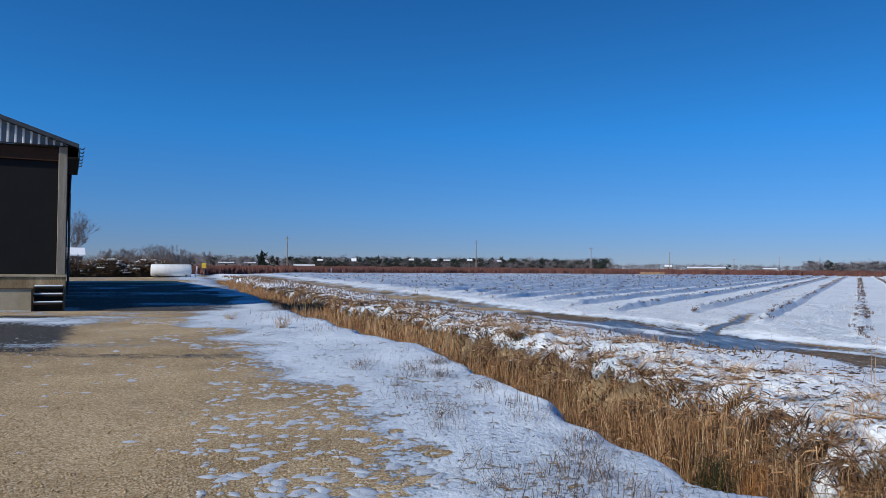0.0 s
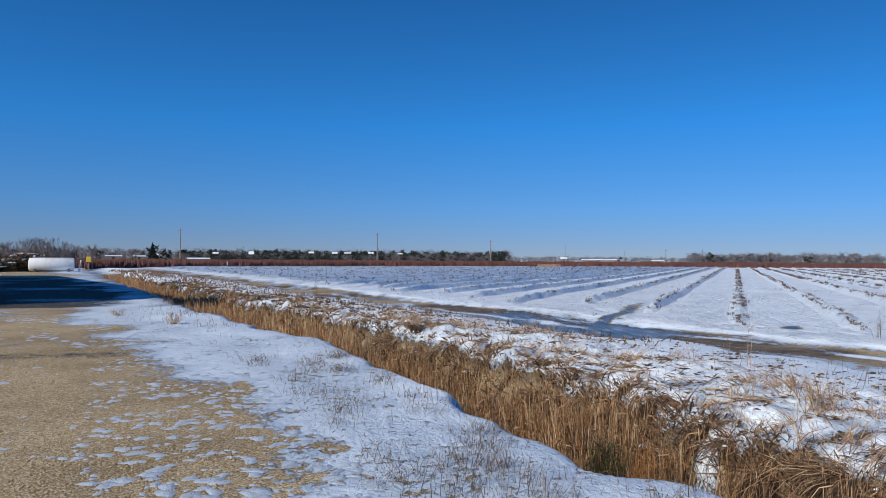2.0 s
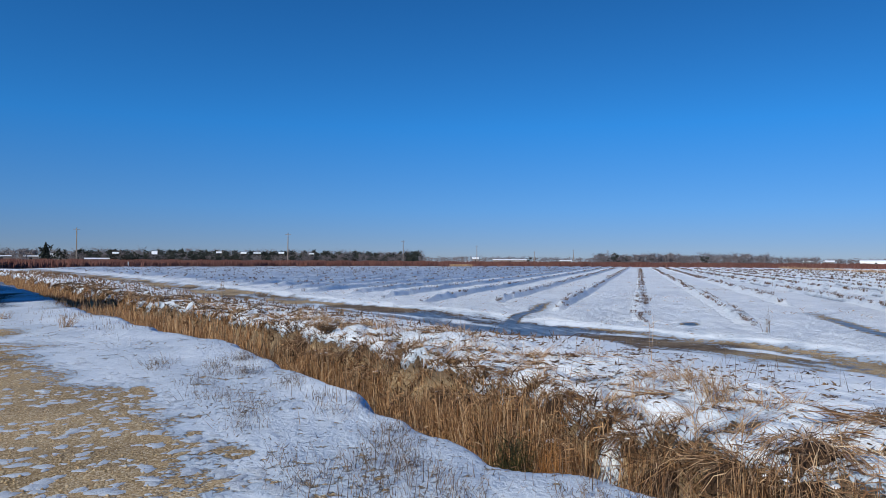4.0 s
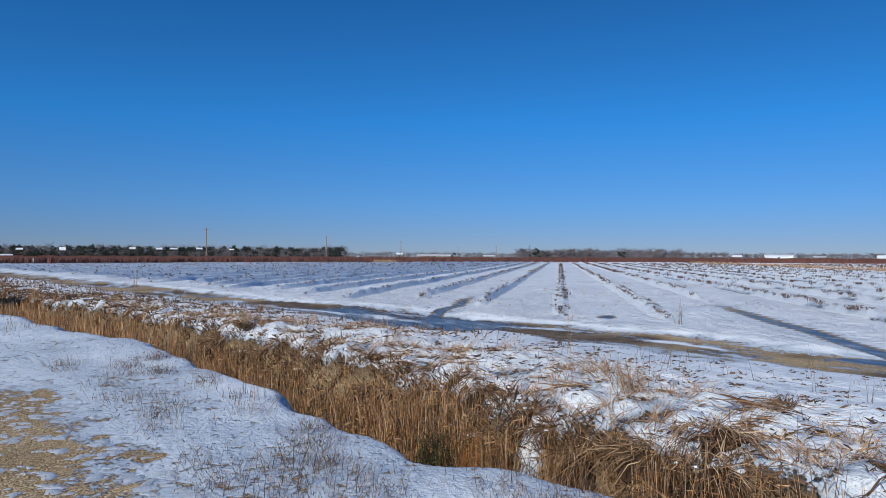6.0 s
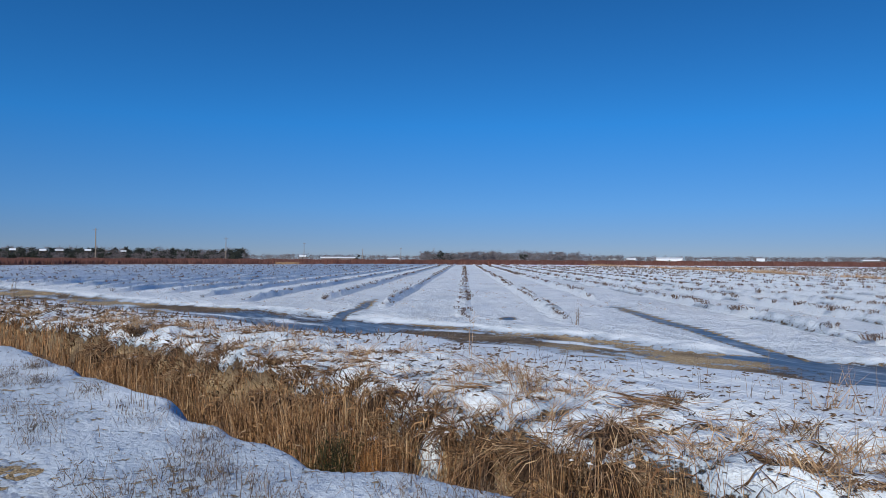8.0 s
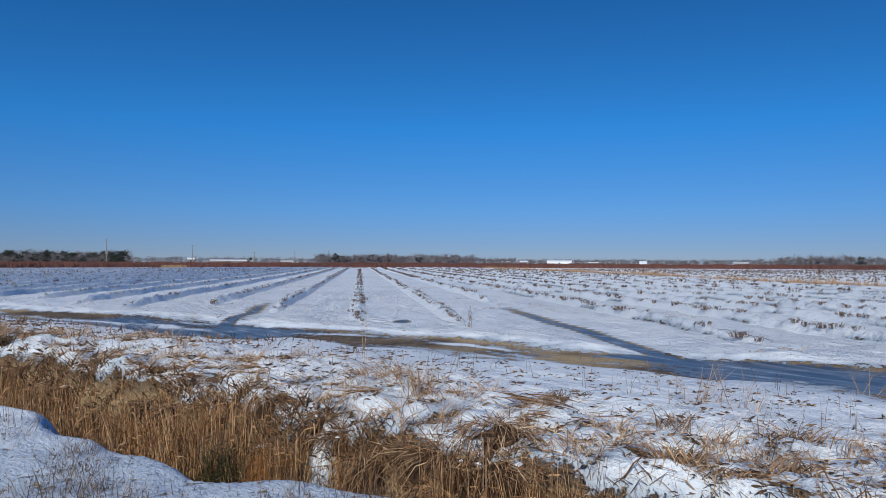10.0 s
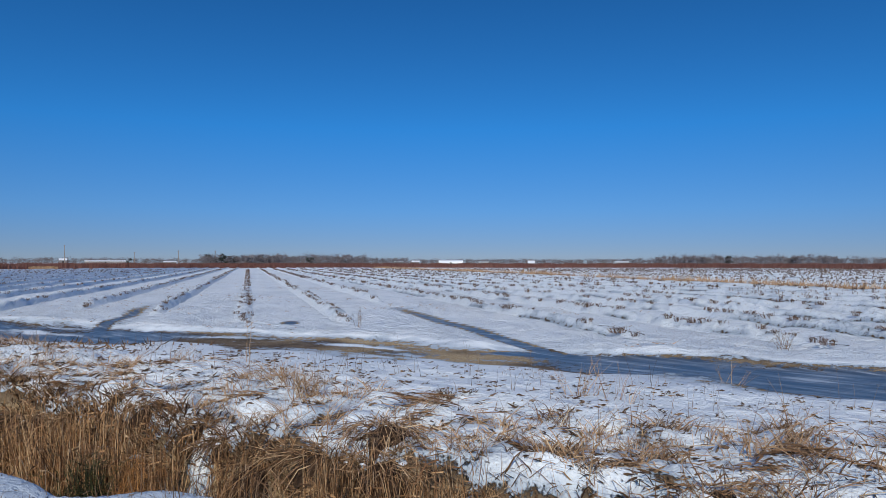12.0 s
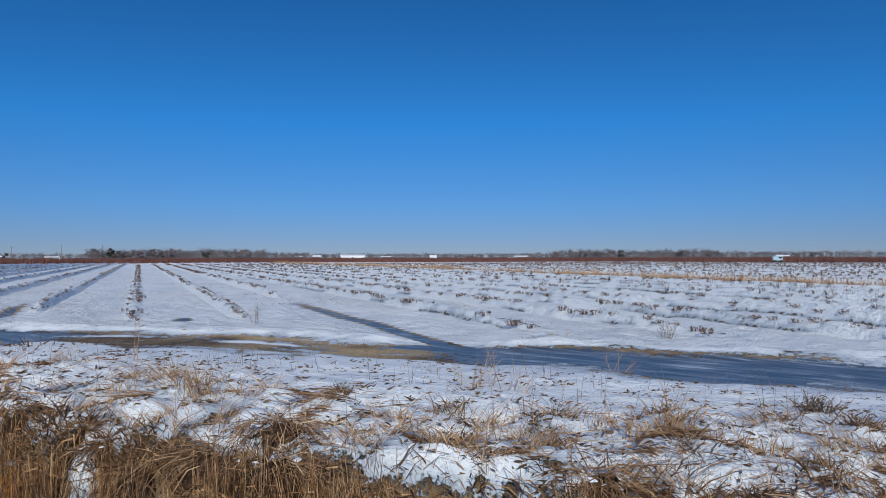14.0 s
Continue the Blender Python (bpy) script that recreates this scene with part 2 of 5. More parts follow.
M_STEEL = simple("dull_steel", [(0.3, (0.1, 0.1, 0.1)), (0.7, (0.25, 0.25, 0.25))], 0.5, 3, 20, 0.002, metal=0.7)
M_WHITE = simple("white_wall", [(0.3, (0.66, 0.67, 0.68)), (0.7, (0.82, 0.82, 0.82))], 0.7, 0.3, 3, 0)
M_DIM = simple("drab_wall", [(0.3, (0.14, 0.12, 0.115)), (0.7, (0.24, 0.21, 0.2))], 0.8, 0.3, 3, 0)
M_STONE = simple("tan_stone", [(0.0, (0.24, 0.16, 0.085)), (0.4, (0.44, 0.31, 0.16)), (0.8, (0.58, 0.43, 0.24)), (1.0, (0.7, 0.58, 0.4))], 0.8, 8, 60, 0, island=0.85)
M_SNOW = simple("settled_snow", [(0.3, (0.76, 0.8, 0.85)), (0.7, (0.87, 0.89, 0.91))], 0.7, 1.5, 20, 0.015)
M_CRUST = simple("crusted_old_snow", [(0.3, (0.34, 0.38, 0.43)), (0.55, (0.52, 0.57, 0.63)), (0.75, (0.66, 0.71, 0.76))], 0.6, 14, 90, 0.025)
M_POLE = simple("weathered_pole", [(0.3, (0.14, 0.11, 0.09)), (0.7, (0.3, 0.26, 0.22))], 0.9, 1, 10, 0.005, stretch=(1, 1, 0.05))
M_YELLOW = simple("yellow_paint", [(0.3, (0.5, 0.33, 0.03)), (0.7, (0.68, 0.48, 0.06))], 0.5, 3, 20, 0)
M_GLASS = simple("dark_window", [(0.3, (0.01, 0.012, 0.015)), (0.7, (0.03, 0.035, 0.04))], 0.08, 1, 5, 0, spec=0.6)
M_RUBBER = simple("tyre_rubber", [(0.3, (0.012, 0.012, 0.012)), (0.7, (0.035, 0.035, 0.035))], 0.8, 5, 30, 0)
M_TEAL = simple("pale_blue_paint", [(0.3, (0.3, 0.45, 0.52)), (0.7, (0.45, 0.58, 0.64))], 0.4, 2, 20, 0)


# ---- mesh helpers ----
rng = np.random.default_rng(7)


def empty_thing(name, label, category, at=(0, 0, 0), group="", kind="", turn=0.0):
    ob = new(name)
    ob.matrix_world = pose(*at, 0, 0, turn)
    return tagged(ob, label, category, group, kind)


def link(name, mesh, material, parent=None, label=""):
    if material is not None and not mesh.materials:
        mesh.materials.append(material)
    ob = new(name, mesh)
    if parent is not None:
        ob.parent = parent
    return tagged(ob, label)


def part(name, bm, material, parent=None, label="", smooth=False):
    """Links a bmesh as one mesh object under a thing or part, in the parent's coordinates."""
    me = bpy.data.meshes.new(name)
    bmesh.ops.recalc_face_normals(bm, faces=bm.faces)
    bm.to_mesh(me)
    bm.free()
    if smooth:
        me.shade_smooth()
    return link(name, me, material, parent, label)


def mesh_np(name, verts, faces, material, smooth=False):
    """faces: one array (n, 3) or (n, 4), or a list of such arrays."""
    me = bpy.data.meshes.new(name)
    groups = faces if isinstance(faces, list) else [faces]
    groups = [np.asarray(g, np.int32) for g in groups if len(g)]
    loops = np.concatenate([g.ravel() for g in groups])
    sizes = np.concatenate([np.full(len(g), g.shape[1], np.int32) for g in groups])
    me.vertices.add(len(verts))
    me.vertices.foreach_set("co", np.asarray(verts, np.float32).ravel())
    me.loops.add(len(loops))
    me.loops.foreach_set("vertex_index", loops)
    me.polygons.add(len(sizes))
    me.polygons.foreach_set("loop_start", np.concatenate([[0], np.cumsum(sizes)[:-1]]).astype(np.int32))
    me.update(calc_edges=True)
    if smooth:
        me.shade_smooth()
    me.materials.append(material)
    return me


def box(bm, x0, y0, z0, x1, y1, z1, bev=0.0):
    r = bmesh.ops.create_cube(bm, size=1.0, matrix=Matrix.Translation(((x0 + x1) / 2, (y0 + y1) / 2, (z0 + z1) / 2)) @ Matrix.Diagonal((x1 - x0, y1 - y0, z1 - z0, 1)))
    if bev:
        es = {e for v in r["verts"] for e in v.link_edges}
        bmesh.ops.bevel(bm, geom=list(es), offset=bev, segments=1, affect="EDGES")
    return bm


def boxm(*a, bev=0.0):
    return box(bmesh.new(), *a, bev=bev)


def tube(bm, a, b, r0, r1=None, n=8):
    a, b = Vector(a), Vector(b)
    q = (b - a).to_track_quat("Z", "Y").to_matrix().to_4x4()
    bmesh.ops.create_cone(bm, cap_ends=True, segments=n, radius1=r0, radius2=r0 if r1 is None else r1, depth=(b - a).length, matrix=Matrix.Translation((a + b) / 2) @ q)
    return bm


def tubem(*a, **k):
    return tube(bmesh.new(), *a, **k)


def unit(v):
    return v / np.maximum(np.linalg.norm(v, axis=-1, keepdims=True), 1e-9)


def stems(base, tip_off, bend, r, segs=2):
    """Many three-sided tapered stalks. base, tip_off, bend: (n, 3); r: (n,). bend pulls the upper part aside and down."""
    n = len(base)
    up = unit(tip_off)
    a = unit(np.cross(up, rng.normal(size=(n, 3))))
    b = np.cross(up, a)
    vs = []
    for i in range(segs + 1):
        s = i / segs
        c = base + tip_off * s + bend * s * s
        rr = (r * (1 - 0.75 * s))[:, None]
        for k in range(3):
            th = 2 * math.pi * k / 3
            vs.append(c + rr * (math.cos(th) * a + math.sin(th) * b))
    v = np.stack(vs, 1)  # n, 3*(segs+1), 3
    m = v.shape[1]
    f = []
    for i in range(segs):
        for k in range(3):
            k2 = (k + 1) % 3
            f.append((3 * i + k, 3 * i + k2, 3 * i + 3 + k2, 3 * i + 3 + k))
    f = (np.array(f)[None] + (np.arange(n) * m)[:, None, None]).reshape(-1, 4)
    return v.reshape(-1, 3), f


def blades(base, tip_off, bend, w, segs=3):
    """Many folded grass blades, each a narrow tapering strip with a fold along its middle."""
    n = len(base)
    up = unit(tip_off)
    side = unit(np.cross(up, rng.normal(size=(n, 3))))
    fold = np.cross(up, side)
    vs = []
    for i in range(segs + 1):
        s = i / segs
        c = base + tip_off * s + bend * s * s
        ww = (w * (1 - 0.85 * s * s))[:, None]
        vs += [c - side * ww, c + fold * ww * 0.5, c + side * ww]
    v = np.stack(vs, 1)
    m = v.shape[1]
    f = []
    for i in range(segs):
        for k in range(2):
            f.append((3 * i + k, 3 * i + k + 1, 3 * i + 4 + k, 3 * i + 3 + k))
    f = (np.array(f)[None] + (np.arange(n) * m)[:, None, None]).reshape(-1, 4)
    return v.reshape(-1, 3), f


def spikes(base, off, r):
    """Many slim three-sided cones, for twigs and stubble too far off to need more."""
    n = len(base)
    up = unit(off)
    a = unit(np.cross(up, rng.normal(size=(n, 3))))
    b = np.cross(up, a)
    vs = [base + r[:, None] * (math.cos(t) * a + math.sin(t) * b) for t in (0.0, 2.094, 4.189)] + [base + off]
    f = np.array([(0, 1, 3), (1, 2, 3), (2, 0, 3)])
    return np.stack(vs, 1).reshape(-1, 3), (f[None] + (np.arange(n) * 4)[:, None, None]).reshape(-1, 3)


def domes(x, y, z, rx, ry, h, r, n=9):
    """Many low uneven lumps: two rings and a top each."""
    m = len(x)
    th = np.linspace(0, 2 * math.pi, n, endpoint=False)[None] + r.random((m, 1)) * 6
    k = 1 + 0.25 * r.normal(size=(m, n))
    turn = r.random((m, 1)) * 3.14
    vs = []
    for q, up in ((1.0, -0.12), (0.8, 0.38), (0.45, 0.82)):
        px, py = rx[:, None] * np.cos(th) * k * q, ry[:, None] * np.sin(th) * k * q
        vs.append(np.stack([x[:, None] + px * np.cos(turn) - py * np.sin(turn), y[:, None] + px * np.sin(turn) + py * np.cos(turn), z[:, None] + h[:, None] * up * (1 + 0.12 * r.normal(size=(m, n)))], -1))
    top = np.stack([x, y, z + h], 1)[:, None]
    v = np.concatenate(vs + [top], 1)
    f = []
    for i in range(n):
        j = (i + 1) % n
        for a in (0, n):
            f += [(a + i, a + j, a + n + j), (a + i, a + n + j, a + n + i)]
        f.append((2 * n + i, 2 * n + j, 3 * n))
    f = (np.array(f)[None] + (np.arange(m) * (3 * n + 1))[:, None, None]).reshape(-1, 3)
    return v.reshape(-1, 3), f


def joined(*pieces):
    """Joins (verts, faces) pairs; all quads, or quads split to triangles where the pairs differ."""
    vs, fs, o = [], [], 0
    tri = any(f.shape[1] == 3 for _, f in pieces)
    for v, f in pieces:
        vs.append(v)
        if tri and f.shape[1] == 4:
            f = np.concatenate([f[:, [0, 1, 2]], f[:, [0, 2, 3]]])
        fs.append(f + o)
        o += len(v)
    return np.concatenate(vs), np.concatenate(fs)


TABLE = np.random.default_rng(3).random((256, 256))


def vnoise(x, y, scale, seed=0):
    """Smooth value noise in -1..1 for arrays."""
    u, v = x / scale + seed * 17.31, y / scale + seed * 9.77
    i, j = np.floor(u).astype(int), np.floor(v).astype(int)
    fu, fv = u - i, v - j
    fu, fv = fu * fu * (3 - 2 * fu), fv * fv * (3 - 2 * fv)
    t = lambda a, b: TABLE[a % 256, b % 256]
    return 2 * ((t(i, j) * (1 - fu) + t(i + 1, j) * fu) * (1 - fv) + (t(i, j + 1) * (1 - fu) + t(i + 1, j + 1) * fu) * fv) - 1


def fbm(x, y, scale, seed=0, octaves=4):
    return sum(vnoise(x, y, scale / 2 ** k, seed + k) * 0.5 ** k for k in range(octaves))


def sstep(v, lo, hi):
    s = np.clip((v - lo) / (hi - lo), 0, 1)
    return s * s * (3 - 2 * s)


# ---- the plan: lines as x over y ----
def line(points):
    ys, xs = zip(*sorted((y, x) for x, y in points))
    return lambda y: np.interp(y, ys, xs, left=None) + 0 * y


near_lip = line([(34, -60), (8.6, -12), (4.2, -1), (3.65, 1.5), (3.3, 3.0), (2.85, 4.3), (2.45, 5.1), (2.0, 5.5), (1.92, 6.4), (1.75, 7.2), (1.4, 7.9), (1.35, 8.7), (0.9, 10.4), (0.6, 11.3), (0.35, 12.4), (-0.3, 14.8), (-1.8, 17.0), (-2.8, 19.7), (-5.1, 25), (-10.6, 40.4), (-22.5, 72), (-40, 120), (-60, 175)])
reed_far = line([(36, -60), (10.9, -12), (5.8, -1), (5.0, 1.0), (4.65, 2.2), (4.42, 3.0), (4.1, 3.6), (3.88, 4.2), (3.7, 5.2), (3.45, 6.4), (3.3, 7.2), (3.2, 8.9), (2.9, 10.5), (2.2, 12.4), (1.5, 15.2), (0.2, 19.0), (-1.7, 23.2), (-6.1, 34.3), (-11.7, 48), (-21.3, 74), (-38.3, 120), (-58.3, 175)])
far_lip = lambda y: reed_far(y) + 0.2
track_near = line([(44, -60), (16, -12), (11.2, -2), (10.2, 1.1), (9.65, 3.3), (9.3, 5.6), (8.7, 7.3), (7.95, 9.0), (7.4, 11.6), (6.5, 13.9), (5.6, 15.3), (4.35, 17.5), (3.4, 21), (2.2, 23.9), (0.4, 28.3), (-2.3, 35.1), (-7.2, 50.6), (-14.5, 70), (-33, 118), (-53, 175)])
track_far = line([(47, -60), (19.5, -12), (14.2, -2), (13, 1.4), (12.1, 4.0), (11.5, 6.0), (11, 7.4), (10.5, 8.9), (9.7, 11.7), (8.7, 14.0), (7.5, 17.1), (6.1, 21), (4.2, 25.2), (2.7, 29.5), (0.5, 35.6), (-3.4, 47), (-12.0, 72), (-30, 118), (-50, 175)])
# past y 24 the yard widens to carry the shed's painted shade
yard_edge = line([(6, -60), (2, -12), (0.6, 0), (0.0, 3), (-0.02, 5.3), (-0.35, 6.5), (-0.75, 7.7), (-1.05, 9.4), (-1.7, 11.1), (-2.5, 12.3), (-2.9, 14.6), (-4.3, 16), (-7.4, 22.4), (-7.4, 24), (-6.5, 26.5), (-11.6, 40), (-23, 68), (-36, 95), (-60, 170)])

ROW_AZ = radians(29.8)
ROW_D, ROW_N = np.array([math.sin(ROW_AZ), math.cos(ROW_AZ)]), np.array([math.cos(ROW_AZ), -math.sin(ROW_AZ)])
ROW_GAP = 2.55


def lay(x, y):
    """Height of the ground and its cover: snow, ice, grey gravel and painted shed shade, soil, stubble."""
    nl, fl, tn, tf, ye = near_lip(y), far_lip(y), track_near(y), track_far(y), yard_edge(y)
    nl = nl + 0.16 * fbm(x * 0.2, y, 1.3, 21, 3)
    fl = fl + 0.22 * fbm(x * 0.2, y, 1.1, 25, 3)
    tn = tn + 0.28 * fbm(x, y, 1.5, 27, 4)
    tf = tf + 0.28 * fbm(x, y, 1.3, 29, 4)
    dist = np.hypot(x, y)
    calm = 1 / (1 + (dist / 60) ** 2)
    h = 0.03 * fbm(x, y, 2.2, 1, 4) * calm + 0.1 * fbm(x, y, 60, 5, 2) * (1 - calm) * np.exp(-dist / 2000)
    # near verge falls a little to the ditch, steep lip, flat bottom
    verge = sstep(x, ye - 0.5, nl)
    h += verge * (0.04 + 0.03 * fbm(x, y, 1.4, 8, 3) + 0.016 * fbm(x, y, 0.6, 31, 3))
    s_near = sstep((x - nl), -0.25, 0.55)
    s_far = sstep((fl - x), -0.1, 0.7)
    deep = -0.95 * s_near * s_far
    h += deep
    # rough far bank, then flat to the track
    bank = sstep(x - fl, -0.6, 0.2) * (1 - sstep(x - fl, 1.6, 3.6))
    h += bank * (0.05 + (0.03 + 0.06 * calm) * fbm(x, y, 1.1, 12, 4) + 0.065 * calm * fbm(x, y, 0.45, 41, 3) + 0.03 * calm * fbm(x, y, 0.2, 43, 2))
    ontrack = sstep(x - tn, -0.6, 0.6) * sstep(tf - x, -0.6, 0.6)
    h += ontrack * (-0.055 - h * 0.8)
    field = sstep(x - tf, -0.2, 0.8)
    along, side = x * ROW_D[0] + y * ROW_D[1], x * ROW_N[0] + y * ROW_N[1]
    close = 1 - sstep(dist, 14.0, 42.0)
    h -= field * (1 - close) * 0.03 * fbm(x, y, 2.2, 1, 4) * calm
    h += field * close * 0.022 * fbm(along * 0.3, side, 0.42, 17, 3)
    h += field * (0.02 + 0.022 * fbm(x, y, 0.6, 15, 3) * close)
    o = x * ROW_N[0] + y * ROW_N[1]
    s = x * ROW_D[0] + y * ROW_D[1]
    # bare frozen furrows that reach the track
    snow = np.full_like(x, 1.05)
    yard = 1 - sstep(x - ye + 0.9 * fbm(x, y, 1.8, 51, 4), -0.75 - 0.02 * y, 0.45)
    snow -= yard * (1.14 + 0.15 * fbm(x, y, 2.5, 61, 3))
    # yard in the shed's shadow: snow flecks here, painted dark further down
    shed_shade = yard * sstep(y, 24.0, 25.5) * (1 - sstep(y, 60, 66))
    snow += shed_shade * (0.34 + 0.42 * fbm(x * 0.5, y, 2.0, 63, 4))
    snow += yard * sstep(y, 16, 20) * (0.3 + 0.5 * fbm(x * 0.5, y, 1.2, 65, 4)) * (1 - shed_shade)
    snow += yard * (1 - sstep(np.abs(y - 14.6 - 0.06 * x), 0.25, 0.6)) * 0.35
    # thin places on the field, the verge and the far bank
    snow -= field * (1 - sstep(x - tf, 0.2, 1.2)) * (0.1 + 0.3 * fbm(x, y, 0.5, 68, 3))
    snow -= field * (0.05 + 0.16 * np.clip(fbm(along * 0.4, side, 0.4, 69, 3), -1, 0.7))
    # thin verge snow, dulled further to paint the weaker sun on it
    snow -= 0.27 * verge * (1 - yard) * (1 - sstep(x - nl, -0.3, 0.1)) * (1 + 0.5 * fbm(x, y, 1.6, 73, 3))
    snow -= (1 - yard) * (0.22 + 0.08 * sstep(fbm(x, y, 0.7, 71, 4), 0.3, 0.85)) * (1 - sstep(x - ye, 0.5, 2.0))
    snow -= bank * (0.1 + 0.5 * fbm(x, y, 0.35, 75, 3)) * (1 - 0.8 * sstep(x - fl, 0.6, 2.4)) * (1 - 0.8 * sstep(y, 8, 18)) * 0.9
    rut_off = np.abs((x + 0.85) * 0.925 + (y - 8.4) * 0.379)
    snow -= 1.05 * (1 - sstep(rut_off, 0.06, 0.26)) * sstep(y, 4.6, 5.2) * (1 - sstep(y, 9.0, 10.5)) * sstep(fbm(x, y, 0.4, 155, 3), 0.15, 0.5)
    tongue = 1 - sstep(np.hypot((x - 3.3 - 0.35 * (y - 6.3)) / 0.17, (y - 6.3) / 0.36), 0.6, 1.2)
    snow += 1.2 * tongue
    snow -= s_near * s_far * (1.05 + 0.3 * fbm(x, y, 0.8, 77, 3))
    snow -= (0.85 + 0.5 * fbm(x, y, 0.5, 79, 3)) * s_near * sstep(fl - x, -0.05, 0.3)
    streak = fbm((x - tn) * 3.2, y * 0.8, 1.6, 81, 4)
    snow -= ontrack * (0.74 - 0.22 * sstep(y, 22, 40) + 0.75 * streak + sstep(-o, 6, 14) * (0.2 - 0.25 * streak))
    snow -= ontrack * 0.45 * sstep(o, 3.0, 6.5)
    ice = ontrack * (0.24 + 0.55 * fbm((x - tn) * 1.6, y * 0.7, 2.0, 85, 4) + 0.75 * sstep(o, 2.8, 6.0) - 0.35 * sstep(-o, 9.0, 18.0) + 0.55 * (1 - sstep(np.abs(o + 4.5), 1.5, 4.0)))
    furrow = np.zeros_like(x)
    for fo, s0, s1, w in ((5.4, 10.5, 27.5, 0.2), (-3.3, 18.0, 29.0, 0.16)):
        furrow = np.maximum(furrow, (1 - sstep(np.abs(o - fo - 0.12 * vnoise(s, o, 3.0, 91)), w * 0.6, w * 1.3)) * sstep(s, s0, s0 + 1) * (1 - sstep(s, s1 - 6, s1)))
    puddle = 1 - sstep(np.hypot((o - 1.15) / 0.22, (s - 18.6) / 0.5), 0.5, 1.2)
    furrow = np.maximum(furrow, puddle)
    snow -= furrow * 1.7
    ice = np.maximum(ice, furrow * 0.9)
    flat = (1 - sstep(np.abs(o - 5.4), 0.3, 1.1)) * sstep(s, 9.0, 12.0) * (1 - sstep(s, 26, 30))
    h = h * (1 - 0.9 * flat) - 0.05 * flat - 0.02 * furrow
    bottom = s_near * s_far
    ice = np.maximum(ice, bottom * (0.3 + 0.5 * fbm(x, y, 1.0, 95, 3)) * (deep < -0.8))
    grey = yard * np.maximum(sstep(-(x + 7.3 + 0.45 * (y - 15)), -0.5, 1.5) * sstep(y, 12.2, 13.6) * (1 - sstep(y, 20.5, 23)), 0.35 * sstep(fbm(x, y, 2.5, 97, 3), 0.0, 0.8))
    rut = yard * (1 - sstep(np.abs(y - 13.0 - 0.03 * x - 0.12 * vnoise(x, y, 1.5, 93)), 0.1, 0.7)) * sstep(x, -9.5, -7.5)
    grey = np.maximum(grey, 0.5 * rut)
    snow += 0.16 * grey * (1 - shed_shade) + 0.3 * rut
    # shed shadow painted into the gravel as near-full dark grey
    grey = np.maximum(grey, 0.9 * shed_shade)
    soil = np.maximum(np.maximum(bottom, bank), ontrack * (0.74 + 0.4 * fbm(x, y, 2.0, 83, 3) - 0.3 * sstep(-o, 6, 12)))
    soil = np.maximum(soil, verge * (1 - yard) * 0.3)
    soil = np.maximum(soil, 0.75 * sstep(x - tn, -1.6, -0.4) * sstep(tf - x, -1.8, -0.2) * (1 - ontrack))
    stub = 0.1 - 0.07 * verge * (1 - sstep(x - nl, -0.2, 0.1)) + field * (0.2 + 0.3 * fbm(x, y, 6.0, 99, 3)) + bank * 0.12
    return h, np.clip(snow, -0.7, 1.3), ice, np.clip(grey, 0, 1), np.clip(soil, 0, 1), np.clip(stub, 0, 1)


def axis(lo, hi, step, reach, grow, back):
    mid = list(np.arange(lo, hi + step / 2, step))
    out, d = [mid[-1]], step
    while out[-1] < reach:
        d *= grow
        out.append(out[-1] + d)
    ins, d = [mid[0]], step
    while ins[-1] > -reach:
        d *= back
        ins.append(ins[-1] - d)
    return np.array(ins[:0:-1] + mid + out[1:])


def build_ground():
    gx, gy = axis(-5.0, 9.0, 0.06, 4200, 1.045, 1.05), axis(1.2, 13.0, 0.06, 4200, 1.045, 1.12)
    x, y = np.meshgrid(gx, gy)
    x, y = x.ravel(), y.ravel()
    h, snow, ice, grey, soil, stub = lay(x, y)
    verge = sstep(x - yard_edge(y), 0.0, 0.8) * (1 - sstep(x - near_lip(y), -0.2, 0.2))
    ripple = np.maximum(sstep(x - track_far(y), 0.0, 1.0), 0.6 * sstep(x - far_lip(y), -0.6, 0.2) * sstep(track_near(y) - x, 0.0, 1.0))
    ripple = np.maximum(ripple, 0.26 * verge)
    nx, ny = len(gx), len(gy)
    idx = np.arange(nx * ny).reshape(ny, nx)
    faces = np.stack([idx[:-1, :-1], idx[:-1, 1:], idx[1:, 1:], idx[1:, :-1]], -1).reshape(-1, 4)
    me = mesh_np("ground", np.stack([x, y, h], 1), faces, M_GROUND, True)
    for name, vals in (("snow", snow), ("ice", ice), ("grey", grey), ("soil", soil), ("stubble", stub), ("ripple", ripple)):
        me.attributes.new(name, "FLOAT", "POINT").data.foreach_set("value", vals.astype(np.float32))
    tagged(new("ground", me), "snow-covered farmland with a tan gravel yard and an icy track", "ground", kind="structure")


build_ground()


def height(x, y):
    x, y = np.atleast_1d(np.asarray(x, float)), np.atleast_1d(np.asarray(y, float))
    return lay(x, y)[0]


# ---- raised planting rows ----


def row_span(k):
    """Start and end of row k along the row direction."""
    o = ROW_GAP * k + 0.05
    s = np.arange(-30.0, 240.0, 0.1)
    x, y = o * ROW_N[0] + s * ROW_D[0], o * ROW_N[1] + s * ROW_D[1]
    inside = x > track_far(y) + 1.1
    s0 = s[np.argmax(inside)] + 0.7 * math.sin(k * 2.3) + (2.2 if k in (-1, -2) else 0.6)
    s1 = 215 - max(0, -o) * 1.25
    if k == 2:
        s0 = 27.5  # starts behind the frozen furrow
    return o, s0, s1


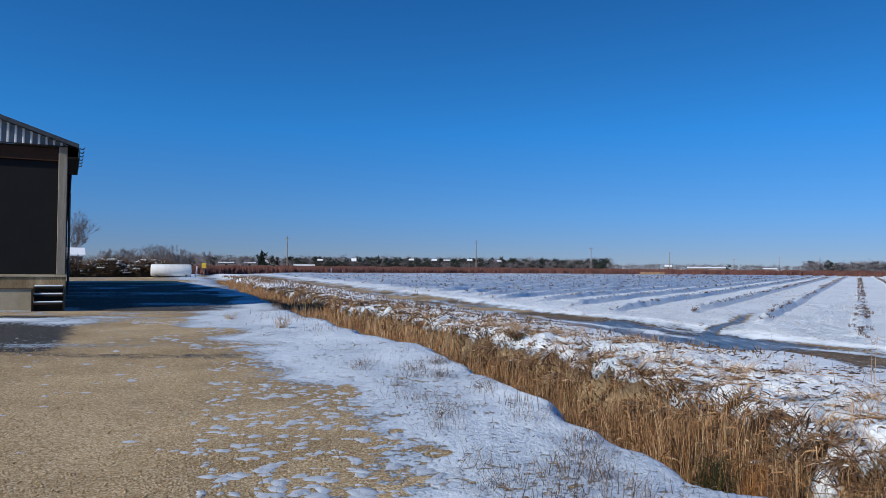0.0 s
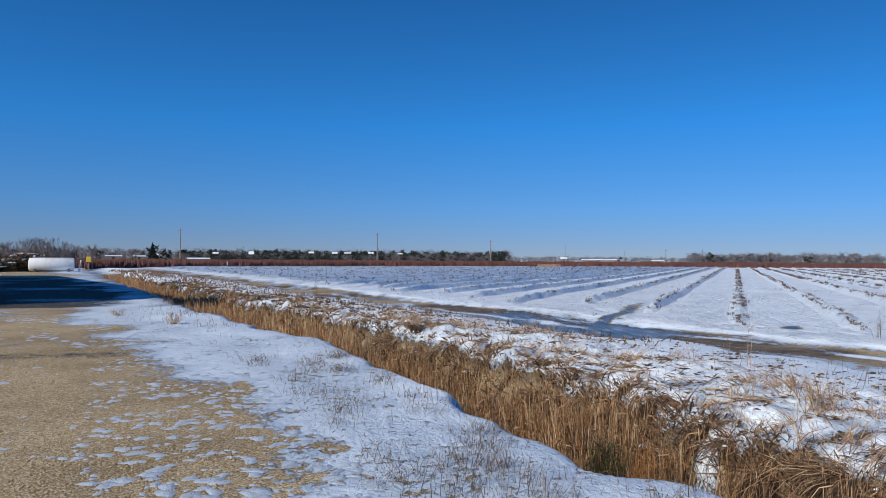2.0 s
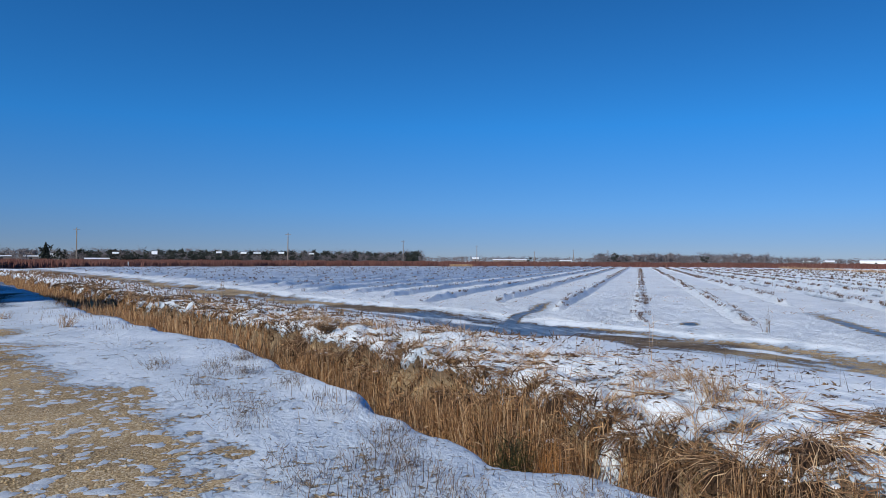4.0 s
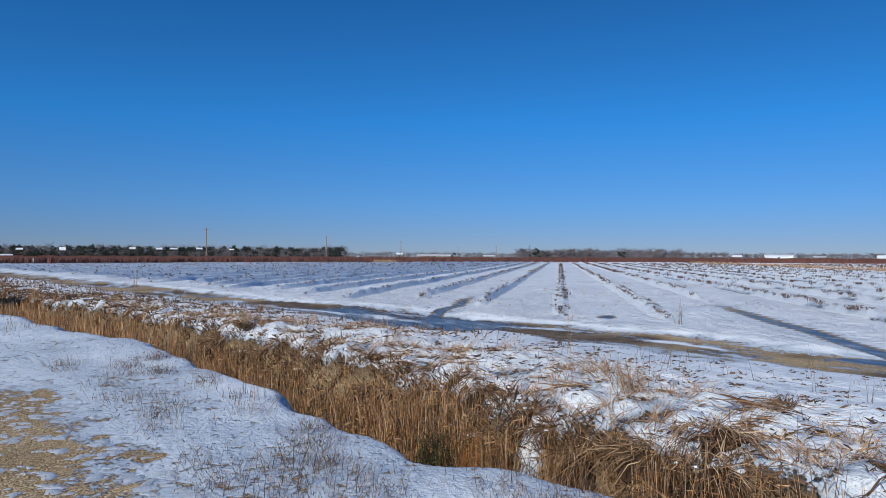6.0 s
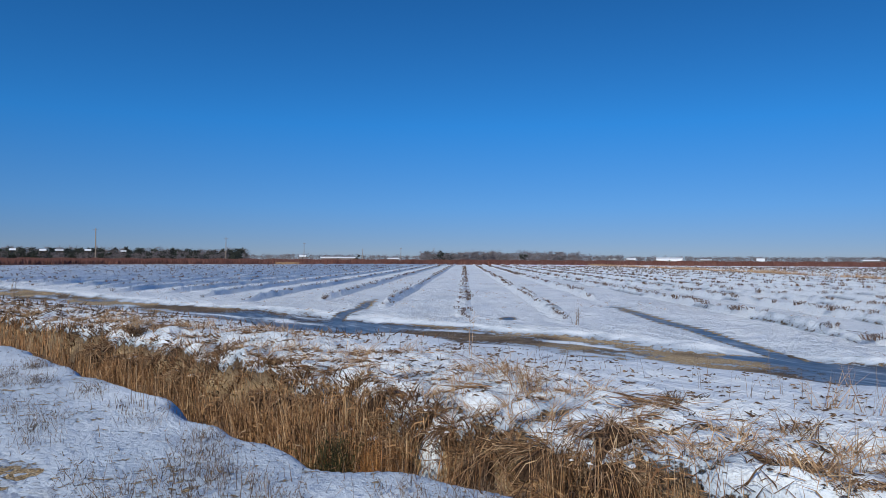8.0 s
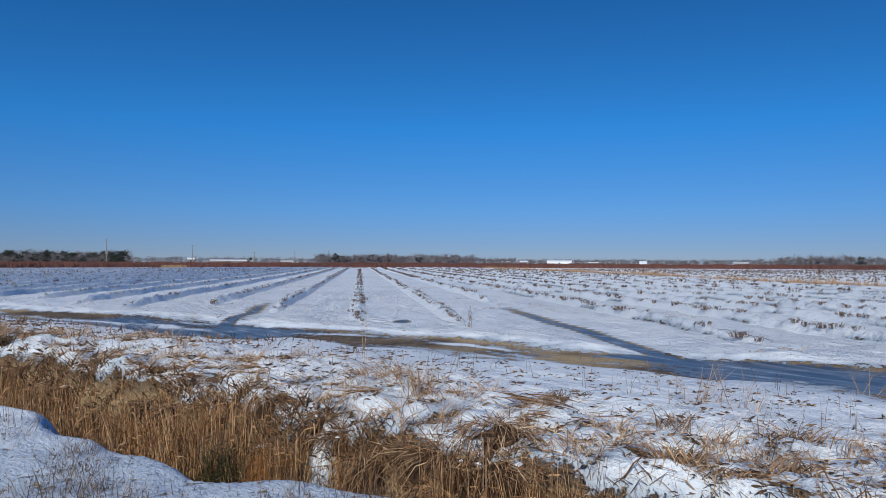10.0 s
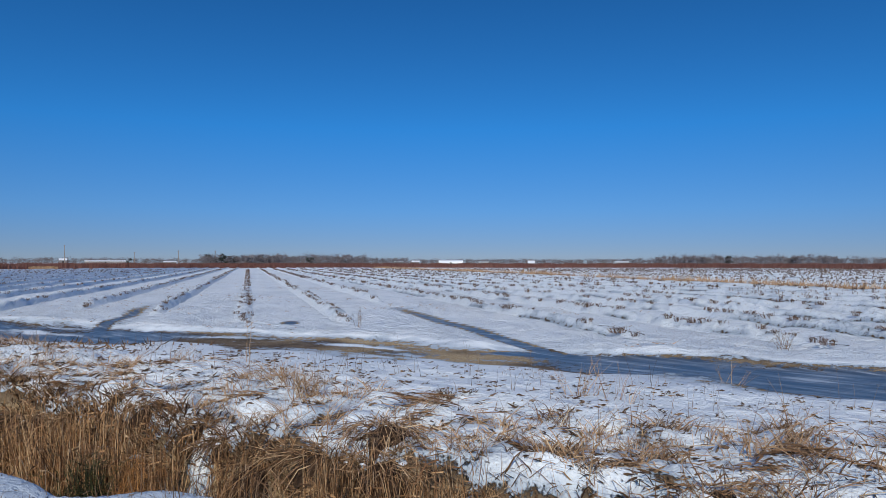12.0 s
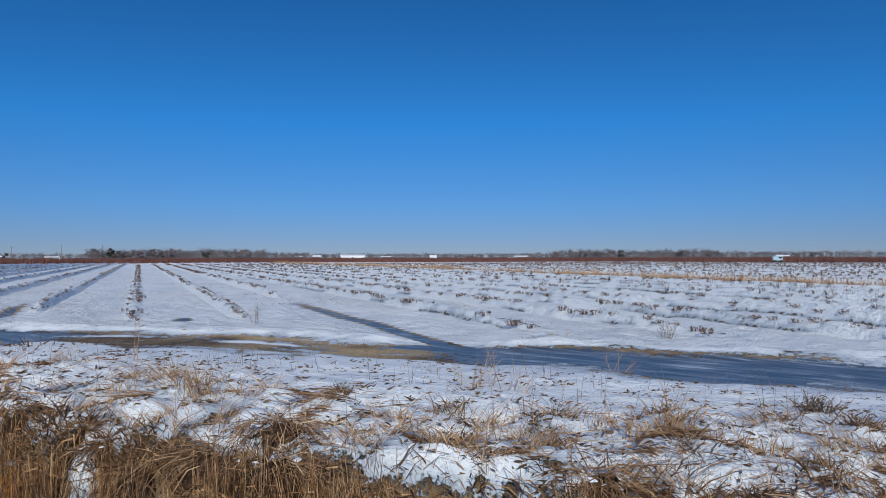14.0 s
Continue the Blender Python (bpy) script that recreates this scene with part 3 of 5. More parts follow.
def build_rows():
    for k in range(-34, 52):
        o, s0, s1 = row_span(k)
        if 13 <= k <= 14 or s1 - s0 < 10:
            continue
        ss = [s0]
        while ss[-1] < s1:
            ss.append(ss[-1] + max(0.12, 0.011 * math.hypot(o, ss[-1])))
        ss = np.array(ss)
        tall = 0.25 if k < -2 else 0.25 if k < 0 else (0.12 if k == 0 else 0.22)
        prof = np.array([-1.0, -0.62, -0.36, -0.14, 0.0, 0.14, 0.36, 0.62, 1.0])
        rise = np.array([0.0, 0.22, 0.66, 0.95, 1.0, 0.95, 0.66, 0.22, 0.0])
        S, P = np.meshgrid(ss, prof, indexing="ij")
        rr = np.broadcast_to(rise, S.shape)
        far = sstep(np.hypot(S, o), 18.0, 60.0)
        wob = 0.07 * vnoise(S, S * 0, 4.0, k + 60)
        O = o + P * ((0.26 if k < -2 else 0.3 if k < 0 else 0.36 if k < 3 else 0.25) + 0.06 * (1 - far) * vnoise(S, P * 0, 1.3, k + 40)) + wob
        X, Y = O * ROW_N[0] + S * ROW_D[0], O * ROW_N[1] + S * ROW_D[1]
        taper = sstep(S, s0 - 0.5, s0 + 3.2) * (1 - sstep(S, s1 - 3, s1))
        H = height(X.ravel(), Y.ravel()).reshape(X.shape)
        lump = 1 + 0.06 * vnoise(S, O, 2.4, k) + (1 - far) * (0.3 * vnoise(S, O, 0.42, k + 9) + 0.22 * vnoise(S, O, 0.2, k + 19)) + 0.05 * far * vnoise(S, O, 3.0, k + 29)
        Z = H + rr * taper * tall * lump - 0.03 * (1 - rr * taper) ** 2
        idx = np.arange(S.size).reshape(S.shape)
        faces = np.stack([idx[:-1, :-1], idx[:-1, 1:], idx[1:, 1:], idx[1:, :-1]], -1).reshape(-1, 4)[:, ::-1]
        me = mesh_np("planting_row", np.stack([X, Y, Z], -1).reshape(-1, 3), faces, M_GROUND, True)
        snow = 1.05 - rr.ravel() * (0.06 + 0.34 * sstep(vnoise(S, O, 0.26, k + 3).ravel(), 0.1, 0.8)) * (1.3 if k == 0 else 1.0)
        if k > 2:
            # broken soil-toned strips along the foot of the ridge, painting its shade
            snow -= 0.48 * (np.abs(P + 0.62) < 0.1).ravel() * sstep(vnoise(S, S * 0, 1.6, k + 75).ravel(), 0.0, 0.35) * taper.ravel()
        for name, vals in (("snow", snow), ("ice", 0 * snow), ("grey", 0 * snow), ("soil", 0 * snow + 1), ("stubble", 0 * snow + 0.25), ("ripple", 0 * snow + 1)):
            me.attributes.new(name, "FLOAT", "POINT").data.foreach_set("value", vals.astype(np.float32))
        tagged(new("planting_row", me), "low raised planting row under lumpy snow", "field row", "field rows", "structure")


build_rows()


# ---- farm shed with a loading dock ----
def build_shed():
    turn = 27.4  # its long side runs away from the yard
    shed = empty_thing("farm_shed", "long open-fronted farm shed with ribbed metal gable on a concrete dock", "shed", (-13.05, 25.15, 0), kind="", turn=turn)
    W, L, FL, EV, SL = 12.0, 44.0, 1.2, 5.67, 0.34  # width, length, dock floor, eave, roof slope
    # local x: 0 at the wall beside the ditch, negative across the front; local y: back along the shed
    part("foundation", boxm(-W, 0.0, -0.3, 0.0, L, FL - 0.47, bev=0.015), M_CONC, shed, "stained tan concrete dock wall")
    part("dock_edge", boxm(-W, -0.05, FL - 0.468, 0.02, L, FL - 0.08, bev=0.012), M_STAIN, shed, "brown-streaked concrete dock beam")
    part("dock_lip", boxm(-W, -0.09, FL - 0.078, 0.05, L, FL, bev=0.012), M_CONC, shed, "pale concrete dock lip")
    part("corner_post", boxm(-0.28, 0.02, FL + 0.002, -0.01, 0.3, EV - 0.02, bev=0.012), M_POSTW, shed, "weathered grey corner post")
    part("corner_post", boxm(-W, 0.02, FL + 0.002, -W + 0.31, 0.3, EV - 0.02, bev=0.012), M_POSTW, shed)
    part("middle_post", boxm(-W / 2 - 0.15, 0.02, FL + 0.002, -W / 2 + 0.15, 0.3, EV - 0.02, bev=0.012), M_POSTW, shed)
    part("side_wall", boxm(-0.12, 0.32, FL + 0.002, -0.002, 5.2, EV - 0.02), M_DARKW, shed)
    part("side_wall", boxm(-0.12, 5.22, FL + 0.002, 0.03, L, 5.2), M_DARKW, shed)
    part("side_wall", boxm(-W, 0.32, FL + 0.002, -W + 0.12, L, EV - 0.02), M_DARKW, shed)
    part("back_wall", boxm(-W + 0.13, L - 0.12, FL + 0.002, -0.13, L, EV - 0.02), M_DARKW, shed)
    part("inner_wall", boxm(-W + 0.13, 16.0, FL + 0.002, -0.13, 16.15, EV - 0.02), M_DARKW, shed)
    # unseen board added inside to block sky between wall and roof
    part("ceiling_board", boxm(-W + 0.13, 0.1, EV - 0.09, -0.13, L - 0.13, EV - 0.05), M_DARKW, shed)
    part("header_beam", boxm(-W + 0.32, 0.12, EV - 0.55, -0.285, 0.2, EV - 0.1, bev=0.01), M_BROWNW, shed, "dark brown wooden header beam")
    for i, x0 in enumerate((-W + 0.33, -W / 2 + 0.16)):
        panel_ob = part("sliding_door", boxm(x0, 0.22, FL + 0.03, x0 + W / 2 - 0.46, 0.28, EV - 0.56), M_PANEL, shed, "near-black panel across the shed's front opening")
    # gable of ribbed sheet: a prism with raised ribs, sun glint painted onto the ribs
    top = lambda xx: EV + 0.015 + SL * min(-xx, W + xx)
    bm = bmesh.new()
    for y0 in (0.0, 0.02):
        bm.faces.new([bm.verts.new(p) for p in ((-W, y0, EV - 0.02), (0, y0, EV - 0.02), (0, y0, top(0)), (-W / 2, y0, top(-W / 2)), (-W, y0, top(-W)))])
    siding = part("gable_siding", bm, M_METAL, shed, "galvanised gable siding")
    x = -W + 0.1
    while x < -0.06:
        bm = bmesh.new()
        h = top(x) - 0.01
        sec = ((0.0, 0.0), (0.02, -0.045), (0.06, -0.045), (0.08, 0.0))
        lo = [bm.verts.new((x + p, q - 0.002, EV - 0.018)) for p, q in sec]
        hi = [bm.verts.new((x + p, q - 0.002, h)) for p, q in sec]
        for i in range(3):
            bm.faces.new((lo[i], lo[i + 1], hi[i + 1], hi[i]))
        bm.faces.new(lo), bm.faces.new(hi)
        part("rib", bm, M_GLINT_RIB, siding)
        x += 0.2286
    part("gable_trim", boxm(-W, -0.05, EV - 0.06, 0.0, 0.0, EV - 0.025), M_DARKW, shed)
    # roof: two slopes, the front bay with a deep eave, the rest trimmed close
    for side in (0, 1):
        for y0, y1, over, drop in ((-0.3, 5.2, 0.34, 0.0), (5.22, L + 0.3, 0.16, 0.32)):
            bm = bmesh.new()
            ex, rx = (over, -W / 2) if side == 0 else (-W - over, -W / 2)
            ez, rz = EV + 0.02 - SL * over - drop, EV + 0.02 + SL * W / 2 - drop
            ring = [(ex, ez), (rx, rz), (rx, rz + 0.14), (ex, ez + 0.14)]
            a = [bm.verts.new((p, y0, q)) for p, q in ring]
            b = [bm.verts.new((p, y1, q)) for p, q in ring]
            for i in range(4):
                bm.faces.new((a[i], a[(i + 1) % 4], b[(i + 1) % 4], b[i]))
            bm.faces.new(a), bm.faces.new(b[::-1])
            part("roof", bm, M_ROOF, shed, "dark metal roof")
    part("fascia", boxm(0.345, -0.29, EV - 0.42, 0.37, 5.2, EV - 0.1), M_ROOF, shed)
    part("soffit", boxm(0.002, -0.29, EV - 0.44, 0.34, 5.2, EV - 0.425), M_DARKW, shed)
    for i in range(6):
        bm = bmesh.new()
        y = -0.2 + 1.0 * i
        tube(bm, (0.35, y, EV - 0.1), (0.48, y, EV - 0.12), 0.02, n=6)
        tube(bm, (0.48, y, EV - 0.12), (0.52, y, EV - 0.04), 0.018, n=6)
        part("gutter_strap", bm, M_STEEL, shed)
    part("downpipe", tubem((0.1, 7.5, 0.2), (0.1, 7.5, 4.7), 0.05, n=8), M_ROOF, shed)
    # steps to the dock
    st = empty_thing("dock_steps", "dark timber steps with snow on each tread, against the dock", "steps", (-13.05 + 0.18 * 0.888, 25.15 + 0.18 * 0.46, 0), turn=turn)
    for i in range(3):
        z = 0.28 + 0.26 * i
        y0 = -0.95 + 0.3 * i
        part("tread", boxm(-1.12, y0, z - 0.06, -0.22, y0 + 0.3, z, bev=0.008), M_DARKW, st)
        part("tread_snow", boxm(-1.1, y0 + 0.02, z + 0.002, -0.24, y0 + 0.28, z + 0.05, bev=0.02), M_SNOW, st, "snow cap on a tread")
        part("riser", boxm(-1.1, y0 + 0.27, z - 0.33, -0.24, y0 + 0.295, z - 0.062), M_DARKW, st)
    part("side_board", boxm(-1.16, -0.95, -0.05, -1.122, -0.06, 0.72), M_DARKW, st)
    part("side_board", boxm(-0.218, -0.95, -0.05, -0.18, -0.06, 0.72), M_DARKW, st)


build_shed()


# ---- fuel tank and the things about it ----
def build_tank():
    t = empty_thing("fuel_tank", "white cylindrical fuel tank on steel saddles, streaked with dirt", "tank", (-32.9, 88.1, 0), turn=20)
    L, R, Z = 4.4, 0.72, 0.84
    bm = bmesh.new()
    n, prof = 28, []
    for i in range(5):
        a = i / 4 * math.pi / 2
        prof.append((-L / 2 - 0.13 * math.cos(a), R * math.sin(a) ** 0.6))
    prof += [(-p, r) for p, r in prof[::-1]]
    rings = []
    for px, r in prof:
        rings.append([bm.verts.new((px, max(r, 0.002) * math.cos(2 * math.pi * k / n), Z + max(r, 0.002) * math.sin(2 * math.pi * k / n))) for k in range(n)])
    for a, b in zip(rings, rings[1:]):
        for k in range(n):
            bm.faces.new((a[k], a[(k + 1) % n], b[(k + 1) % n], b[k]))
    part("shell", bm, M_TANK, t, "white painted tank shell", True)
    for x in (-1.7, 1.7):
        part("saddle", boxm(x - 0.12, -0.6, -0.05, x + 0.12, 0.6, 0.32, bev=0.02), M_STEEL, t)
    part("filler_cap", tubem((-1.2, 0, Z + R - 0.01), (-1.2, 0, Z + R + 0.14), 0.12, n=12), M_STEEL, t)
    part("vent_pipe", tubem((1.5, 0.1, Z + R - 0.02), (1.5, 0.1, Z + R + 0.1), 0.03, n=8), M_STEEL, t)
    part("snow_cap", boxm(-2.0, -0.2, Z + R - 0.01, 2.0, 0.2, Z + R + 0.03, bev=0.015), M_SNOW, t)
    p = empty_thing("fuel_pump", "small yellow fuel pump box on a post", "pump", (-30.2, 92, 0), turn=10)
    part("post", tubem((0, 0, -0.05), (0, 0, 1.1), 0.06, n=8), M_STEEL, p)
    part("box", boxm(-0.28, -0.15, 1.1, 0.28, 0.15, 1.75, bev=0.03), M_YELLOW, p)
    b = empty_thing("marker_post", "leaning white marker post in the snow", "post", (-30.3, 89, 0))
    part("post", tubem((0, 0, -0.1), (0.22, 0, 1.35), 0.08, n=8), M_WHITE, b)


build_tank()


# ---- bare trees, conifers, brush ----
def bare_tree(seed, tall, spread=0.55, levels=4, thick=0.035, twig=0.012):
    """Stem segments (base, offset, radius) of a bare broadleaf tree with forking limbs."""
    r = np.random.default_rng(seed)
    base, off, rad = [], [], []

    def grow(p, d, length, rr, level):
        q = p
        for i in range(2):
            dd = d + r.normal(0, 0.09, 3)
            seg = dd / np.linalg.norm(dd) * length / 2
            base.append(q), off.append(seg), rad.append(max(rr * (1 - 0.25 * i), twig))
            q = q + seg
            if level < levels:
                for _ in range(2 if i else (1 if level else 2)):
                    side = r.normal(0, 1, 3)
                    side[2] = abs(side[2]) * 0.5 + 0.15
                    nd_ = d * (0.75 if level else 0.9) + side / np.linalg.norm(side) * spread * (0.8 + 0.5 * r.random())
                    grow(q, nd_ / np.linalg.norm(nd_), length * (0.62 + 0.2 * r.random()), rr * 0.55, level + 1)

    grow(np.zeros(3), np.array([0, 0, 1.0]), tall * 0.36, tall * thick * 0.5, 0)
    return np.array(base), np.array(off), np.array(rad)


def tree_mesh(seed, tall, **k):
    b, o, r = bare_tree(seed, tall, **k)
    top = (b + o)[:, 2].max()
    s = tall / top
    return stems(b * s, o * s * 1.04, 0 * o, r, 1)


def conifer_mesh(seed, tall, wide):
    """Drooping fronds in whorls round a stem."""
    r = np.random.default_rng(seed)
    n = 700
    z = tall * (0.06 + 0.94 * r.random(n) ** 0.9)
    a = r.random(n) * 2 * math.pi
    reach = wide * (1 - z / tall) ** 0.75 * (0.55 + 0.6 * r.random(n)) + 0.12
    base = np.stack([0 * z, 0 * z, z], 1)
    off = np.stack([np.cos(a) * reach, np.sin(a) * reach, 0.15 * reach], 1)
    bend = np.stack([0 * z, 0 * z, -0.35 * reach], 1)
    return blades(base, off, bend, 0.12 * wide + 0.1 * reach, 3)


def placed(vf, at, turn=0.0, scale=1.0):
    v, f = vf
    c, s = math.cos(turn), math.sin(turn)
    w = v * scale
    return np.stack([w[:, 0] * c - w[:, 1] * s + at[0], w[:, 0] * s + w[:, 1] * c + at[1], w[:, 2] + at[2]], 1), f


def polar(az, d, z=0.0):
    return (d * math.sin(radians(az)), d * math.cos(radians(az)), z)


def round_crown(seed, tall, wide, n=150):
    """An uneven, broad dark crown of leafy sprays round several centres, down to the ground."""
    r = np.random.default_rng(seed)
    cs = np.stack([r.normal(0, 0.3 * wide, 7), r.normal(0, 0.3 * wide, 7), tall * np.linspace(0.12, 0.78, 7)], 1)
    k = r.integers(0, 7, n)
    d = unit(r.normal(size=(n, 3)) * [1, 1, 0.8])
    b = cs[k] + d * 0.22 * wide * r.random((n, 1))
    off = d * wide * (0.16 + 0.24 * r.random((n, 1)))
    b[:, 2] = np.clip(b[:, 2], 0.2, tall * 0.92)
    return blades(b, off, 0 * off, np.full(n, 0.085 * wide), 1)


def thicket(seed, tall, wide, n=90):
    r = np.random.default_rng(seed)
    b = np.stack([r.normal(0, wide * 0.5, n), r.normal(0, wide * 0.5, n), np.zeros(n)], 1)
    h = tall * (0.35 + 0.5 * r.random(n))
    off = np.stack([b[:, 0] * 0.35 + r.normal(0, 0.5, n), b[:, 1] * 0.35 + r.normal(0, 0.5, n), h], 1)
    return spikes(b, off, 0.05 + 0.05 * r.random(n))


def far_bare_tree(seed, tall, n=120):
    """A far bare crown: a trunk, limbs from it, and a fan of fine twigs that fills an uneven dome."""
    r = np.random.default_rng(seed)
    trunk = spikes(np.zeros((1, 3)), np.array([[0.1, 0.0, 0.8 * tall]]), np.array([0.16]))
    lobes = np.stack([r.normal(0, 0.16 * tall, 7), r.normal(0, 0.16 * tall, 7), tall * (0.38 + 0.34 * r.random(7))], 1)
    limbs = spikes(np.repeat([[0, 0, 0.15 * tall]], 7, 0), lobes - [0, 0, 0.1 * tall], np.full(7, 0.1))
    k = r.integers(0, 7, n)
    d = unit(r.normal(size=(n, 3)) * [1, 1, 0.8] + [0, 0, 0.45])
    b = lobes[k] + r.normal(0, 0.05 * tall, (n, 3))
    low = r.random(n) < 0.3
    b[low, 2] *= 0.35
    return joined(trunk, limbs, spikes(b, d * tall * (0.1 + 0.17 * r.random((n, 1))), 0.045 + 0.05 * r.random(n)))


TREES = [far_bare_tree(i, 9.0) for i in range(8)]
PINES = [conifer_mesh(20 + i, 8.0, 2.4) for i in range(3)]
ROUNDS = [round_crown(30 + i, 6.0, 3.4) for i in range(6)]


def stuff(name, pieces, material, label, category):
    v, f = joined(*pieces)
    return tagged(new(name, mesh_np(name, v, f, material)), label, category, kind="stuff")


def build_woods():
    r = np.random.default_rng(11)
    bare, pine = [], []

    def belt(a0, a1, d0, d1, gap, t0, t1, pines=0.0, wide=1.0, full=0.0):
        n = int(radians(a1 - a0) * d0 / gap)
        for i in range(n):
            az = a0 + (a1 - a0) * (i + r.random()) / n
            d = d0 + (d1 - d0) * r.random()
            tall = (t0 + (t1 - t0) * r.random()) * 0.9
            at = (*polar(az, d)[:2], -0.2)
            if r.random() < pines:
                v, f = ROUNDS[r.integers(6)]
                v = v * [wide, wide, 1]
                pine.append(placed((v, f), at, r.random() * 6.3, tall / 7.0))
            elif r.random() < full:
                v, f = ROUNDS[r.integers(6)]
                bare.append(placed((v * [1.5, 1.5, 1], f), at, r.random() * 6.3, 0.95 * tall / 7.0))
            else:
                v, f = TREES[r.integers(8)]
                v = v * [1.5 * wide, 1.5 * wide, 1]
                bare.append(placed((v, f), at, r.random() * 6.3, tall / 9.0))

    belt(-40, -24, 420, 480, 4, 7, 12, 0.1)
    belt(-24, -9, 400, 460, 2.4, 6.5, 9.0, 0.35)
    belt(-12, 12.6, 402, 440, 1.5, 7.2, 10.2, 0.75, 1.2)
    belt(-12, 12.6, 374, 388, 1.5, 4.6, 6.4, 0.5, 1.4)
    belt(-24, 13, 480, 540, 2.4, 9, 12, 0.15, 1.2)
    belt(12, 30, 620, 720, 3, 5.5, 8.5, 0.05, 1.2, 0.2)
    belt(26.5, 38.8, 430, 500, 1.2, 7.4, 10.2, 0.08, 1.2, 0.25)
    belt(38, 42, 480, 520, 2.2, 5.5, 8, 0.0, 1.2, 0.2)
    belt(40, 62, 700, 820, 3.0, 6, 8.5, 0.0, 1.3, 0.2)
    belt(61, 73, 520, 600, 1.6, 8.0, 10.6, 0.05, 1.2, 0.2)
    belt(72, 110, 600, 700, 2.4, 7, 9.5, 0.0, 1.3, 0.2)
    belt(-24, 80, 900, 1000, 6, 8, 11, 0.0, 1.4)
    stuff("far_woods", bare, M_HAZY_TWIG, "far belt of bare winter trees along the fields", "woods")
    stuff("far_conifers", pine, M_PINE, "far belt of dark green conifers", "woods")


build_woods()


def lone_tree(name, vf, at, turn, scale, material, label, category):
    v, f = placed(vf, (0, 0, 0), 0, scale)
    ob = new(name)
    ob.matrix_world = pose(*at, 0, 0, turn)
    tagged(ob, label, category)
    crown = link("crown", mesh_np("crown", v, f, material), None, ob)
    part("trunk", tubem((0, 0, -0.2), (0, 0, 0.35 * v[:, 2].max()), 0.028 * v[:, 2].max(), 0.014 * v[:, 2].max()), M_BARK, ob)
    return ob


lone_tree("conifer", joined((ROUNDS[2][0] * [0.75, 0.75, 1.1], ROUNDS[2][1]), (PINES[1][0] * [0.8, 0.8, 0.85], PINES[1][1])), polar(-14.0, 250), 0, 0.95, M_PINE, "lone dark conifer at the field's far side", "tree")
for i, (az, d, tall) in enumerate([(-27.0, 118, 9.5), (-24.6, 125, 4.0), (-22.9, 128, 4.3), (-21.4, 130, 5.0), (-20.5, 132, 4.9), (-19.6, 134, 4.4), (-17.9, 190, 5.0), (-15.4, 240, 4.8), (-23.6, 140, 4.4), (-22.0, 142, 5.2), (-20.9, 138, 4.4)]):
    m = tree_mesh(40 + i, tall, levels=6 if tall > 9 else 5, spread=0.7, twig=0.026)
    if tall < 9:
        m = joined(m, thicket(140 + i, tall, 1.6, 70))
    lone_tree("bare_tree", m, polar(az, d), 0, 1.0, M_HAZY_TWIG, "bare twiggy winter tree behind the yard", "tree")


def build_brush():
    """A long heap of cut branches with snow caught in it."""
    r = np.random.default_rng(5)
    n = 5200
    u = r.random(n)
    x0, y0, x1, y1 = -46.0, 84.0, -34.4, 93.0
    prof = lambda q: 0.55 + 0.45 * np.abs(np.sin(q * 9.0 + 0.6)) * (1 - 0.3 * q)
    z = r.random(n) ** 0.8 * 2.5 * prof(u)
    cx, cy = x0 + (x1 - x0) * u, y0 + (y1 - y0) * u + r.normal(0, 1.0, n)
    off = r.normal(0, 1, (n, 3)) * [0.8, 0.8, 0.45]
    stems_ = stems(np.stack([cx, cy, z * 0.9], 1), off, 0 * off, 0.02 + 0.04 * r.random(n), 1)
    heap = new("brush_heap")
    tagged(heap, "long heap of cut branches dusted with snow", "brush heap")
    tagged(link("tangled_wood", mesh_np("tangled_wood", *stems_, M_LITTER), None, heap), kind="stuff")
    k = 700
    u = r.random(k)
    top = 2.4 * prof(u) * (0.35 + 0.65 * r.random(k))
    b = np.stack([x0 + (x1 - x0) * u, y0 + (y1 - y0) * u + r.normal(0, 0.9, k), top], 1)
    off = r.normal(0, 0.4, (k, 3)) * [1, 1, 0.25]
    tagged(link("snow_dusting", mesh_np("snow_dusting", *stems(b, off, 0 * off, 0.05 + 0.07 * r.random(k), 1), M_SNOW), None, heap, "snow caught on the branches"), kind="stuff")
    core = bmesh.new()
    for i in range(24):
        q = i / 23
        bmesh.ops.create_icosphere(core, subdivisions=2, radius=1.0, matrix=Matrix.Translation((x0 + (x1 - x0) * q, y0 + (y1 - y0) * q, 0.1)) @ Matrix.Diagonal((0.9, 0.9, 1.7 * float(prof(np.array(q))), 1)))
    part("dense_core", core, M_LITTER, heap)


build_brush()


